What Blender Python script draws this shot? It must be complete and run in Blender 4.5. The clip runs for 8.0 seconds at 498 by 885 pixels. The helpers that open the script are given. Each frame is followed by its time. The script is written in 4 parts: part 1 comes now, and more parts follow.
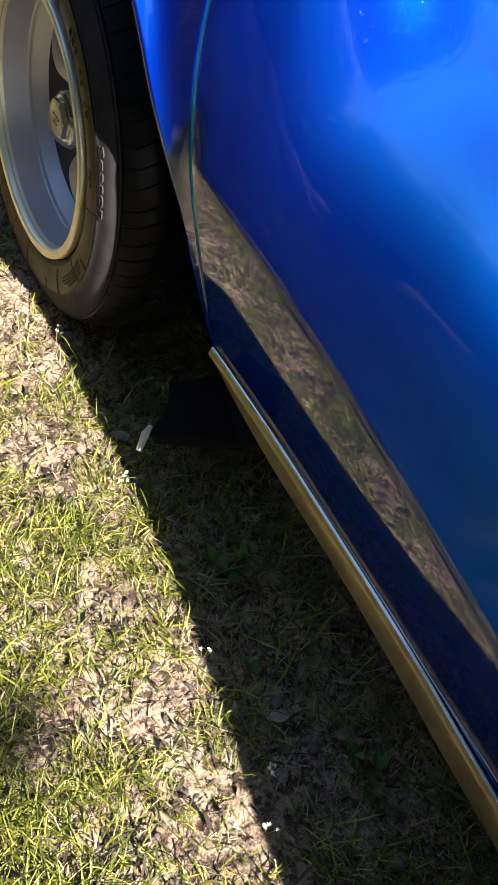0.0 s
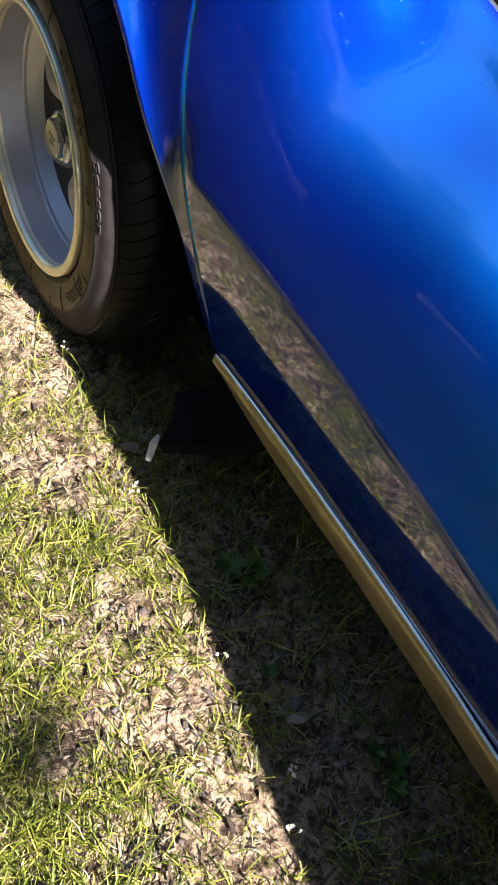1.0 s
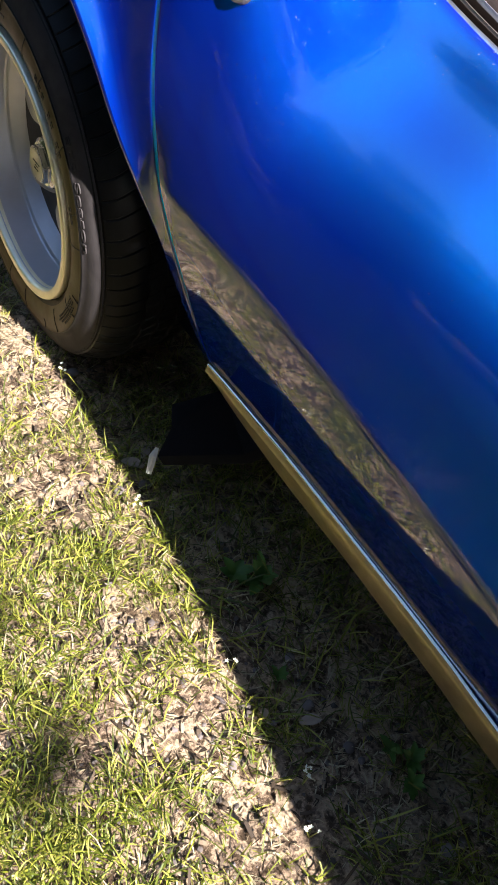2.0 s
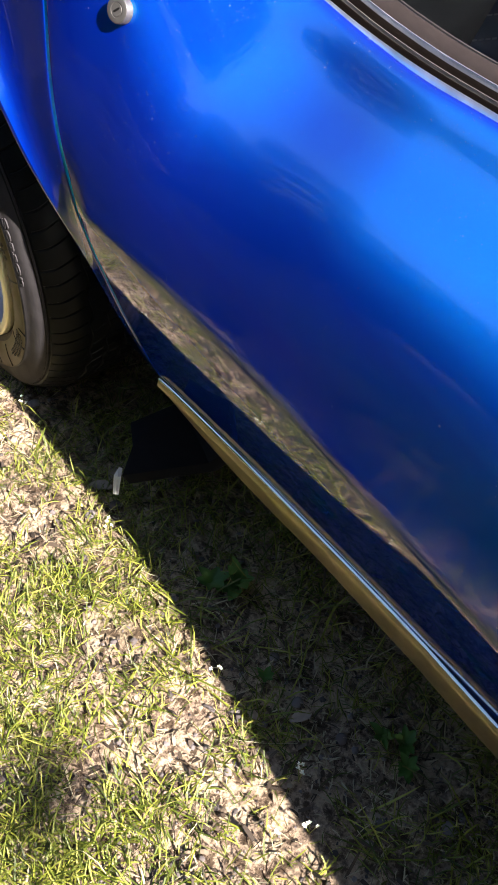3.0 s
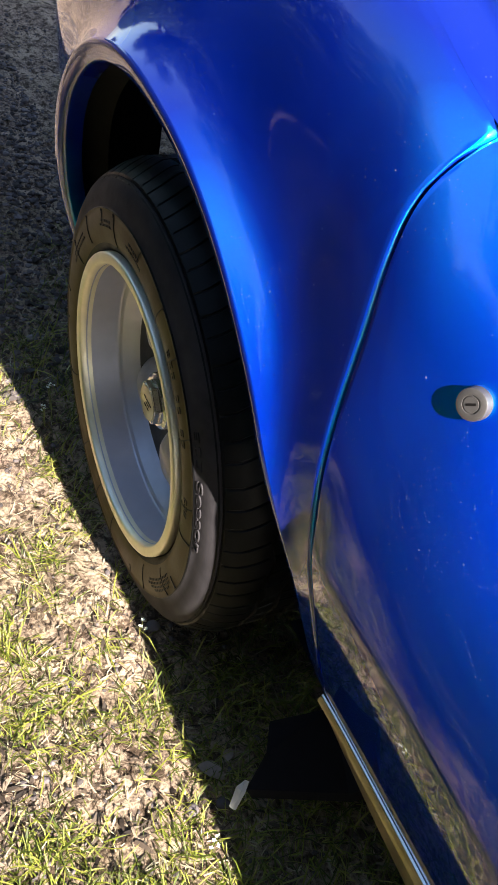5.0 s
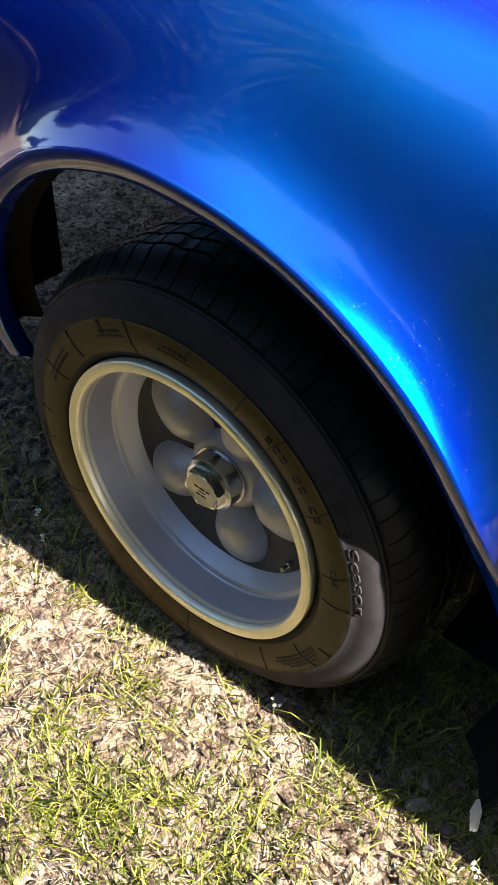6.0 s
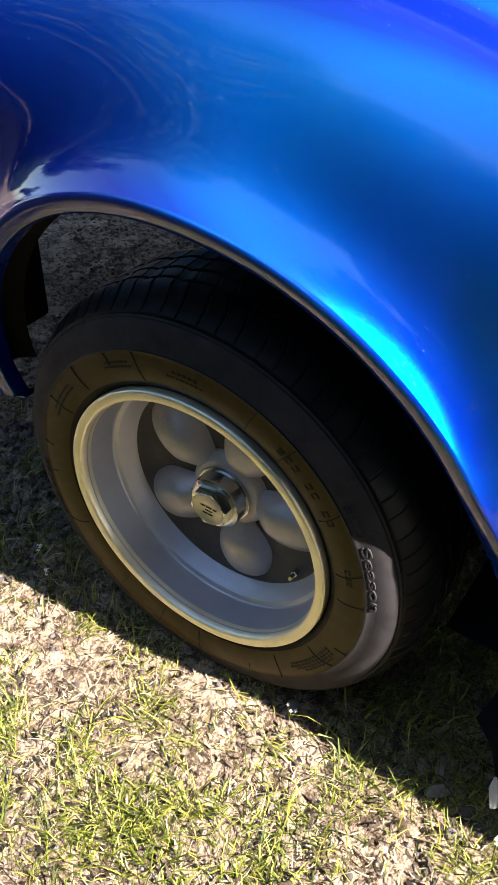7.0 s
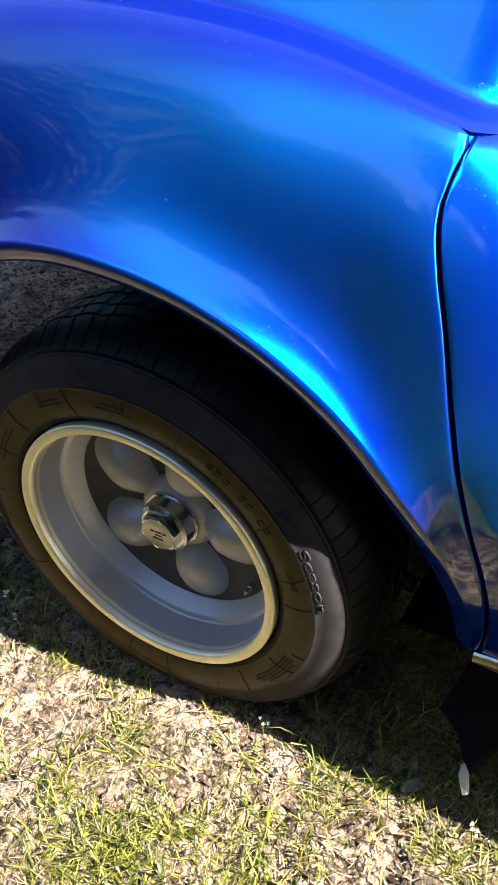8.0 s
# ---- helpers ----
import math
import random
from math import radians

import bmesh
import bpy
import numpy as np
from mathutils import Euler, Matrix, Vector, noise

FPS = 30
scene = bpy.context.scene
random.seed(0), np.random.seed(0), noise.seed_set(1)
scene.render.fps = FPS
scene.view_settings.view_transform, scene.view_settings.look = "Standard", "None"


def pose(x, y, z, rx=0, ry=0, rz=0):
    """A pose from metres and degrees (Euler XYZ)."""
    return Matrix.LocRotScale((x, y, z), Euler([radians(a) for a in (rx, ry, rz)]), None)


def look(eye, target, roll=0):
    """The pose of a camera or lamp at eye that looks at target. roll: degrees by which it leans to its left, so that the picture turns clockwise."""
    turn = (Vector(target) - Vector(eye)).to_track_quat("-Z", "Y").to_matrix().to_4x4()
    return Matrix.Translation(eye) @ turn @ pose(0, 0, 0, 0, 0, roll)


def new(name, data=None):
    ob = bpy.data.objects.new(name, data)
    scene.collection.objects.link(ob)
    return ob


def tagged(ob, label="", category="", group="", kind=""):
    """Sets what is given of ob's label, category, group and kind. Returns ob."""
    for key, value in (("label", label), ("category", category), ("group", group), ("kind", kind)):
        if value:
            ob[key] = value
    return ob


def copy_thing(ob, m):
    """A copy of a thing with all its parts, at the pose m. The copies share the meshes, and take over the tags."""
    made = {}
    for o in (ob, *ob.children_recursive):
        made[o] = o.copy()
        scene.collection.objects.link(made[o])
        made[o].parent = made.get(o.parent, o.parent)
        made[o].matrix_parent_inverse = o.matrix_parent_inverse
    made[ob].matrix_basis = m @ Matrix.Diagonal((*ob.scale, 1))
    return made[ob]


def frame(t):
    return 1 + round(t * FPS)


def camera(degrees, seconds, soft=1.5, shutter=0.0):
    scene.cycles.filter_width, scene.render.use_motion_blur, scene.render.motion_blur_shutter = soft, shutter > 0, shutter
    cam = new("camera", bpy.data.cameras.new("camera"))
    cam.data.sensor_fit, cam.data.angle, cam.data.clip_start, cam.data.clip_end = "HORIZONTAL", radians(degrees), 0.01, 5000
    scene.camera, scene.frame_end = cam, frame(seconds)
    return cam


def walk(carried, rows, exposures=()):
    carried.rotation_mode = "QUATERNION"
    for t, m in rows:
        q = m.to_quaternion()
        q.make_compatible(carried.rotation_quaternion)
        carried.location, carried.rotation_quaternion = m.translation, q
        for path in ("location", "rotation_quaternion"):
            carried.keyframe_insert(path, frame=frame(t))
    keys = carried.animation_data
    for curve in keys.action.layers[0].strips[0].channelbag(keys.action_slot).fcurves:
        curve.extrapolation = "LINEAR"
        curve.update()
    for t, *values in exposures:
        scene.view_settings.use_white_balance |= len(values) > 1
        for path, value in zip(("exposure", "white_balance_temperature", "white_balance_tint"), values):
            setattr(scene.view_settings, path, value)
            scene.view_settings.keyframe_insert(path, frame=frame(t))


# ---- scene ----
cam = camera(32.38, 8.0, soft=0.9)
PATH = [
    (0, (1.1498, -0.4122, 1.0269), (0.6575, 0.0411, 0.2839), 19.68),
    (0.5, (1.1530, -0.4101, 1.0261), (0.6545, 0.0382, 0.2841), 18.51),
    (1, (1.1670, -0.4067, 1.0281), (0.6551, 0.0334, 0.2904), 15.52),
    (1.2, (1.1670, -0.4101, 1.0266), (0.6541, 0.0331, 0.2914), 15.52),
    (2.3, (1.2135, -0.3660, 1.0306), (0.6662, 0.0489, 0.3038), 5.94),
    (2.5, (1.2217, -0.3494, 1.0327), (0.6742, 0.0607, 0.3032), 3.33),
    (3, (1.2373, -0.3375, 1.0395), (0.6933, 0.0861, 0.3152), 2.21),
    (3.5, (1.2101, -0.3703, 1.0466), (0.6927, 0.0870, 0.3233), 8.05),
    (4, (1.1458, -0.3969, 1.0619), (0.6462, 0.0763, 0.3363), 13.38),
    (4.2, (1.0860, -0.3820, 1.0650), (0.5585, 0.0745, 0.3485), 13.60),
    (4.5, (0.9660, -0.3470, 1.0920), (0.3795, 0.0720, 0.3990), 12.90),
    (4.7, (0.8930, -0.3270, 1.1050), (0.2760, 0.0710, 0.4260), 13.50),
    (5, (0.7994, -0.3104, 1.1054), (0.2017, 0.0859, 0.4085), 14.03),
    (5.2, (0.7429, -0.3261, 1.0927), (0.1656, 0.1001, 0.3963), 13.12),
    (6.3, (0.4852, -0.5736, 1.1174), (0.0691, 0.0240, 0.4320), 1.64),
    (6.5, (0.4875, -0.5870, 1.1212), (0.0763, 0.0198, 0.4411), 1.87),
    (7, (0.4925, -0.6140, 1.1303), (0.0787, 0.0169, 0.4740), 2.01),
    (7.5, (0.5253, -0.6177, 1.1241), (0.1001, 0.0187, 0.4806), -0.95),
    (8, (0.5786, -0.6106, 1.1340), (0.1570, 0.0479, 0.5107), -4.04),
]
walk(cam, [(t, look(eye, target, roll)) for t, eye, target, roll in PATH], exposures=[(0, 2.22), (1.0, 2.26), (2.5, 2.40), (3.5, 2.50), (4.9, 2.32), (6.5, 2.50), (8, 2.52)])

# ---- world and sun ----
SUN = Vector((0.800, 0.075, 0.595)).normalized()
world = bpy.data.worlds.new("sky")
scene.world = world
world.use_nodes = True
wt = world.node_tree
sky = wt.nodes.new("ShaderNodeTexSky")
sky.sky_type = "NISHITA"
sky.sun_disc = False
sky.sun_elevation = math.asin(SUN.z)
sky.sun_rotation = math.atan2(SUN.x, SUN.y)
wt.links.new(sky.outputs["Color"], wt.nodes["Background"].inputs["Color"])
wt.nodes["Background"].inputs["Strength"].default_value = 0.067
sun_data = bpy.data.lights.new("sun", "SUN")
sun_data.energy = 5.0
sun_data.angle = radians(0.53)
sun_data.color = (1.0, 0.95, 0.87)
sun = new("sun", sun_data)
sun.matrix_world = look(SUN * 30, (0, 0, 0))


# ---- materials ----
class Mat:
    """A small builder of node materials."""

    def __init__(self, name):
        self.m = bpy.data.materials.new(name)
        self.m.use_nodes = True
        self.t = self.m.node_tree
        self.b = self.t.nodes["Principled BSDF"]
        self.geo = None

    def node(self, kind, **inputs):
        n = self.t.nodes.new(kind)
        for k, v in inputs.items():
            k = k.replace("_", " ")
            if isinstance(v, bpy.types.NodeSocket):
                self.t.links.new(v, n.inputs[k])
            else:
                n.inputs[k].default_value = v
        return n

    def put(self, **inputs):
        for k, v in inputs.items():
            k = k.replace("_", " ")
            if isinstance(v, bpy.types.NodeSocket):
                self.t.links.new(v, self.b.inputs[k])
            else:
                self.b.inputs[k].default_value = v
        return self

    def coords(self):
        if self.geo is None:
            self.geo = self.t.nodes.new("ShaderNodeTexCoord")
        return self.geo.outputs["Object"]

    def noise(self, scale, detail=4.0, rough=0.55, vector=None):
        return self.node("ShaderNodeTexNoise", Vector=vector or self.coords(), Scale=scale, Detail=detail, Roughness=rough).outputs["Fac"]

    def ramp(self, fac, *stops):
        n = self.t.nodes.new("ShaderNodeValToRGB")
        self.t.links.new(fac, n.inputs["Fac"])
        e = n.color_ramp.elements
        while len(e) < len(stops):
            e.new(0.5)
        for el, (p, c) in zip(e, stops):
            el.position = p
            el.color = (*c, 1) if len(c) == 3 else c
        return n.outputs["Color"]

    def mix(self, fac, a, b, blend="MIX"):
        n = self.t.nodes.new("ShaderNodeMix")
        n.data_type = "RGBA"
        n.blend_type = blend
        for key, v in (("Factor", fac), ("A", a), ("B", b)):
            sock = n.inputs[0] if key == "Factor" else next(s for s in n.inputs if s.name == key and s.type == "RGBA")
            if isinstance(v, bpy.types.NodeSocket):
                self.t.links.new(v, sock)
            else:
                sock.default_value = v if key == "Factor" else (*v, 1)
        return next(s for s in n.outputs if s.type == "RGBA")

    def math(self, op, a, b=0.0):
        n = self.t.nodes.new("ShaderNodeMath")
        n.operation = op
        for s, v in zip(n.inputs, (a, b)):
            if isinstance(v, bpy.types.NodeSocket):
                self.t.links.new(v, s)
            else:
                s.default_value = v
        return n.outputs[0]

    def bump(self, height, strength, distance=0.001):
        n = self.node("ShaderNodeBump", Height=height, Strength=strength, Distance=distance)
        self.put(Normal=n.outputs["Normal"])
        return self

    def random_island(self):
        return self.t.nodes.new("ShaderNodeNewGeometry").outputs["Random Per Island"]


def g(v):
    return (v, v, v)


FLAKE_ROUGH = 0.44


def make_paint():
    k = Mat("metallic_blue_paint")
    # dried dust specks, chips and small scratches on the clear coat
    warp = k.node("ShaderNodeTexNoise", Vector=k.coords(), Scale=260.0, Detail=2.0)
    bent = k.t.nodes.new("ShaderNodeVectorMath")
    bent.operation = "MULTIPLY_ADD"
    k.t.links.new(warp.outputs["Color"], bent.inputs[0])
    bent.inputs[1].default_value = (0.0022, 0.0022, 0.0022)
    k.t.links.new(k.coords(), bent.inputs[2])
    specks = []
    for scale, keep, size, spread in ((24.0, 0.80, 0.042, 3.0), (60.0, 0.74, 0.058, 11.0), (130.0, 0.68, 0.080, 13.0), (230.0, 0.68, 0.12, 6.0), (420.0, 0.74, 0.16, 4.0)):
        vor = k.node("ShaderNodeTexVoronoi", Vector=bent.outputs[0], Scale=scale)
        gate = k.ramp(vor.outputs["Color"], (keep, g(0)), (keep + 0.01, g(1)))
        area = k.ramp(k.noise(spread, 3), (0.30, g(0.1)), (0.66, g(1)))
        limit = k.math("MULTIPLY", k.math("ADD", area, 0.15), size)
        specks.append(k.math("MULTIPLY", k.math("LESS_THAN", vor.outputs["Distance"], limit), gate))
    streak = k.node("ShaderNodeMapping", Vector=k.coords(), Rotation=(0.0, 0.7, 0.0), Scale=(9.0, 9.0, 210.0))
    lines = k.math("GREATER_THAN", k.noise(1.0, 2, 0.5, streak.outputs[0]), 0.785)
    lines = k.math("MULTIPLY", lines, k.math("GREATER_THAN", k.noise(6.0, 2), 0.56))
    dust = lines
    for sp in specks:
        dust = k.math("MAXIMUM", dust, sp)
    film = k.ramp(k.noise(3.0, 6), (0.35, g(0)), (0.8, g(0.005)))
    dirt = k.math("MINIMUM", k.math("ADD", k.math("MULTIPLY", dust, 0.44), film), 1.0)
    tone = k.ramp(k.noise(900.0, 2), (0.3, (0.0, 0.48, 0.86)), (0.7, (0.0, 0.57, 0.95)))
    # metal flake: each tiny cell leans its own way
    flake = k.node("ShaderNodeTexVoronoi", Vector=k.coords(), Scale=1500.0)
    lean = k.t.nodes.new("ShaderNodeVectorMath")
    lean.operation = "MULTIPLY_ADD"
    k.t.links.new(flake.outputs["Color"], lean.inputs[0])
    lean.inputs[1].default_value = (0.06, 0.06, 0.06)
    lean.inputs[2].default_value = (-0.03, -0.03, -0.03)
    add = k.t.nodes.new("ShaderNodeVectorMath")
    add.operation = "ADD"
    k.t.links.new(k.t.nodes.new("ShaderNodeNewGeometry").outputs["Normal"], add.inputs[0])
    k.t.links.new(lean.outputs[0], add.inputs[1])
    norm = k.t.nodes.new("ShaderNodeVectorMath")
    norm.operation = "NORMALIZE"
    k.t.links.new(add.outputs[0], norm.inputs[0])
    # clear coat over a deep blue ground
    k.put(Base_Color=k.mix(dirt, (0.0002, 0.006, 0.125), (0.34, 0.42, 0.52)), Roughness=0.6, Specular_IOR_Level=0.0, Coat_Weight=1.0, Coat_Roughness=0.045, Coat_IOR=1.72)
    # two flake layers: a fine one that flashes cyan near the mirror angle, a coarse deep blue one that spreads wide
    # the coat turns the fine flake's flash away at a low slant
    slant = k.t.nodes.new("ShaderNodeLayerWeight")
    slant.inputs["Blend"].default_value = 0.5
    tone = k.mix(k.ramp(slant.outputs["Facing"], (0.11, g(1)), (0.235, (0.0, 0.27, 0.40)), (0.35, (0.0, 0.012, 0.07))), (0.0, 0.0, 0.0), tone)
    surface = k.b.outputs[0]
    for colour, rough in ((tone, FLAKE_ROUGH), ((0.0, 0.004, 0.09), 0.80)):
        lobe = k.node("ShaderNodeBsdfAnisotropic", Color=k.mix(dirt, colour, (0.0, 0.0, 0.0)), Roughness=rough, Normal=norm.outputs[0])
        lobe.distribution = "BECKMANN"
        both = k.t.nodes.new("ShaderNodeAddShader")
        k.t.links.new(lobe.outputs[0], both.inputs[0])
        k.t.links.new(surface, both.inputs[1])
        surface = both.outputs[0]
    k.t.links.new(surface, k.t.nodes["Material Output"].inputs["Surface"])
    return k.m


def make_plain(name, colour, rough=0.5, metal=0.0, grain=0.0, scale=60.0, spread=0.25, coat=0.0):
    k = Mat(name)
    lo, hi = [tuple(min(1, c * s) for c in colour) for s in (1 - spread, 1 + spread)]
    n = k.noise(scale, 5)
    big = k.noise(scale / 9, 3)
    k.put(Base_Color=k.mix(0.5, k.ramp(n, (0.3, lo), (0.7, hi)), k.ramp(big, (0.3, lo), (0.7, hi))), Metallic=metal, Coat_Weight=coat,
          Roughness=k.ramp(k.noise(scale / 3, 3), (0.3, g(max(0, rough - 0.08))), (0.7, g(min(1, rough + 0.08)))))
    if grain:
        k.bump(k.noise(scale * 6, 3), grain)
    return k.m


def make_ground():
    k = Mat("dry_earth")
    fine = k.noise(110.0, 8, 0.75)
    mid = k.noise(14.0, 6, 0.65)
    big = k.noise(2.6, 4)
    soil = k.ramp(fine, (0.34, (0.045, 0.028, 0.019)), (0.48, (0.190, 0.132, 0.100)), (0.62, (0.430, 0.308, 0.212)))
    pale = k.mix(k.ramp(mid, (0.47, g(0)), (0.58, g(0.85))), soil, (0.450, 0.328, 0.232))
    turf = k.mix(k.ramp(big, (0.52, g(0)), (0.70, g(0.4))), pale, (0.115, 0.105, 0.037))
    # dark noise spots paint in the shade between clods
    gap = k.ramp(k.noise(48.0, 7, 0.7), (0.42, g(0.92)), (0.50, g(0)))
    earth = k.mix(gap, turf, (0.052, 0.032, 0.019))
    crumbs = k.node("ShaderNodeTexVoronoi", Vector=k.coords(), Scale=170.0)
    k.put(Base_Color=earth, Roughness=0.95, Specular_IOR_Level=0.2)
    k.bump(k.math("ADD", fine, k.math("MULTIPLY", crumbs.outputs["Distance"], 0.6)), 0.9, 0.007)
    return k.m


def make_blades(name, stops, rough=0.5, through_light=0.25):
    k = Mat(name)
    colour = k.ramp(k.random_island(), *stops)
    k.put(Base_Color=colour, Roughness=rough, Specular_IOR_Level=0.35, Transmission_Weight=0.0)
    if through_light:
        thin = k.node("ShaderNodeBsdfTranslucent", Color=colour)
        mixer = k.t.nodes.new("ShaderNodeMixShader")
        mixer.inputs[0].default_value = through_light
        k.t.links.new(k.b.outputs[0], mixer.inputs[1])
        k.t.links.new(thin.outputs[0], mixer.inputs[2])
        k.t.links.new(mixer.outputs[0], k.t.nodes["Material Output"].inputs["Surface"])
    return k.m


def make_tyre():
    k = Mat("dusty_tyre_rubber")
    n = k.noise(35.0, 6)
    fine = k.noise(260.0, 3)
    dusty = k.ramp(n, (0.35, (0.0025, 0.0025, 0.0032)), (0.7, (0.008, 0.0076, 0.0085)))
    k.put(Base_Color=k.mix(0.3, dusty, k.ramp(fine, (0.3, g(0.003)), (0.7, (0.010, 0.0095, 0.0100)))), Roughness=k.ramp(n, (0.3, g(0.36)), (0.7, g(0.55))),
          Specular_IOR_Level=0.14)
    k.bump(fine, 0.25, 0.0006)
    return k.m


PAINT = make_paint()
EARTH = make_ground()
RUBBER = make_tyre()
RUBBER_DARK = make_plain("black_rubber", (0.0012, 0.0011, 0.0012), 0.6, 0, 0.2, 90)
SIDEWALL = make_plain("sidewall_scuffed_rubber", (0.034, 0.0300, 0.0325), 0.62, 0, 0.15, 50, 0.45)
RINGBROWN = make_plain("brown_sidewall_rubber", (0.058, 0.037, 0.008), 0.45, 0, 0.15, 45, 0.35)
ALLOY = make_plain("cast_aluminium", (0.46, 0.44, 0.46), 0.48, 0.6, 0.12, 120, 0.12)
# much darker than the spokes' cast metal
ALLOYDARK = make_plain("dark_cast_centre", (0.085, 0.08, 0.085), 0.6, 0.5, 0.2, 90, 0.25)
# yellow in the lip's base paints in the lit ground it mirrors
POLISHED = make_plain("brushed_aluminium_lip", (0.86, 0.80, 0.62), 0.46, 0.9, 0.05, 45, 0.10)
# cool tint stands in for blue sky reflected in the barrel
SATIN = make_plain("satin_aluminium", (0.56, 0.56, 0.63), 0.54, 0.9, 0.06, 60, 0.05)
CHROME = make_plain("worn_chrome", (0.72, 0.71, 0.70), 0.12, 1.0, 0.02, 70, 0.06)
LOCKMETAL = make_plain("dull_lock_metal", (0.17, 0.155, 0.15), 0.45, 0.85, 0.1, 90, 0.12)
HUBMETAL = make_plain("hub_chrome", (0.55, 0.56, 0.58), 0.2, 1.0, 0.03, 70, 0.08)
# gold base carries the sunlit ground's reflection in its colour
GROUND_TINT_TRIM = make_plain("ground_tinted_rocker_trim", (0.40, 0.33, 0.22), 0.44, 0.9, 0.25, 75, 0.22)
BLACK = make_plain("underbody_black", (0.012, 0.012, 0.013), 0.7, 0, 0.3, 40, 0.4)
FLAP = make_plain("black_plastic_sheet", (0.006, 0.006, 0.008), 0.62, 0, 0.05, 50, 0.3)
SUNLIT_TIP = make_plain("sunlit_tip_pale", (0.496, 0.464, 0.440), 0.7, 0, 0.3, 120, 0.15)
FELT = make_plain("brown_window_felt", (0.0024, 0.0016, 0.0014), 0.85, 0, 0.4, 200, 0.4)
GREYTRIM = make_plain("brown_black_door_cap", (0.019, 0.0145, 0.0145), 0.75, 0, 0.3, 150, 0.2)
# one seat vinyl in two tones: lighter bolster, the rest darkened for shade
NAVY = make_plain("navy_seat_vinyl", (0.032, 0.038, 0.062), 0.6, 0, 0.3, 140, 0.3)
# near-black base puts the cabin's shade into the colour
SHADED_VINYL = make_plain("shaded_navy_vinyl", (0.0010, 0.0011, 0.0018), 0.8, 0, 0.3, 140, 0.3)
CREAM = make_plain("pale_seat_belt_sleeve", (0.496, 0.440, 0.376), 0.8, 0, 0.3, 200, 0.15)
BEAD = make_plain("dull_window_bead", (0.72, 0.69, 0.76), 0.50, 1.0, 0.1, 60, 0.2)
TRIMEDGE = make_plain("dark_trim_edge", (0.20, 0.165, 0.155), 0.5, 0.6, 0.1, 60, 0.2)
THREAD = make_plain("grey_thread", (0.25, 0.24, 0.24), 0.8)
INK = make_plain("moulded_letter_black", (0.006, 0.005, 0.005), 0.5)
CAPLABEL = make_plain("brass_coloured_cap_face", (0.62, 0.57, 0.42), 0.4, 0.6, 0.1, 90, 0.1)
GRASS = make_blades("grass_blades", [(0.0, (0.030, 0.042, 0.004)), (0.35, (0.085, 0.105, 0.010)), (0.7, (0.200, 0.212, 0.024)), (1.0, (0.320, 0.290, 0.070))], 0.5, 0.15)
STRAW = make_blades("dry_straw", [(0.0, (0.025, 0.015, 0.010)), (0.32, (0.110, 0.070, 0.040)), (0.5, (0.318, 0.277, 0.185)), (1.0, (0.430, 0.355, 0.230))], 0.7, 0.1)
LITTER = make_blades("leaf_scraps", [(0.0, (0.016, 0.010, 0.007)), (0.55, (0.085, 0.058, 0.040)), (1.0, (0.26, 0.195, 0.14))], 0.8, 0.1)
WEED = make_blades("weed_leaves", [(0.0, (0.030, 0.083, 0.015)), (1.0, (0.075, 0.165, 0.030))])
PETAL = make_blades("flower_petals", [(0.0, (0.78, 0.78, 0.62)), (1.0, (0.85, 0.85, 0.80))], 0.6)
DEADLEAF = make_plain("dead_leaf", (0.300, 0.225, 0.180), 0.8, 0, 0.4, 90, 0.3)
PEBBLE = make_blades("pebbles", [(0.0, (0.045, 0.036, 0.034)), (0.5, (0.095, 0.076, 0.072)), (1.0, (0.170, 0.140, 0.140))], 0.85, 0.0)
BARK = make_plain("bark", (0.12, 0.085, 0.06), 0.9, 0, 0.8, 14, 0.4)
LEAVES = make_blades("tree_leaves", [(0.0, (0.018, 0.040, 0.008)), (1.0, (0.045, 0.080, 0.018))], 0.6, 0.2)
GLASS = Mat("window_glass").put(Base_Color=(0.9, 0.95, 0.93, 1), Transmission_Weight=1.0, Roughness=0.0, IOR=1.45).m

for dull, level in ((SHADED_VINYL, 0.06), (FELT, 0.02), (GREYTRIM, 0.06), (RUBBER_DARK, 0.02), (BLACK, 0.1), (FLAP, 0.1), (SIDEWALL, 0.10), (RINGBROWN, 0.18), (INK, 0.2)):
    dull.node_tree.nodes["Principled BSDF"].inputs["Specular IOR Level"].default_value = level


# ---- mesh helpers ----
def mesh_of(name, verts, faces, mat, smooth=True):
    me = bpy.data.meshes.new(name)
    me.from_pydata([tuple(v) for v in verts], [], [tuple(f) for f in faces])
    me.materials.append(mat)
    if smooth:
        me.polygons.foreach_set("use_smooth", [True] * len(me.polygons))
    me.update()
    return me


def piece(name, verts, faces, mat, parent=None, label="", smooth=True, sharp=None):
    """One mesh object from plain lists, under its thing."""
    me = mesh_of(name, verts, faces, mat, smooth)
    if sharp:
        me.set_sharp_from_angle(angle=radians(sharp))
    ob = new(name, me)
    ob.parent = parent
    if label:
        tagged(ob, label)
    return ob


def part(name, bm, mat, parent, label="", sharp=35):
    """Links a bmesh as one mesh object under a thing or part."""
    bmesh.ops.recalc_face_normals(bm, faces=bm.faces)
    me = bpy.data.meshes.new(name)
    bm.to_mesh(me)
    bm.free()
    me.materials.append(mat)
    me.polygons.foreach_set("use_smooth", [True] * len(me.polygons))
    me.set_sharp_from_angle(angle=radians(sharp))
    ob = new(name, me)
    ob.parent = parent
    if label:
        tagged(ob, label)
    return ob


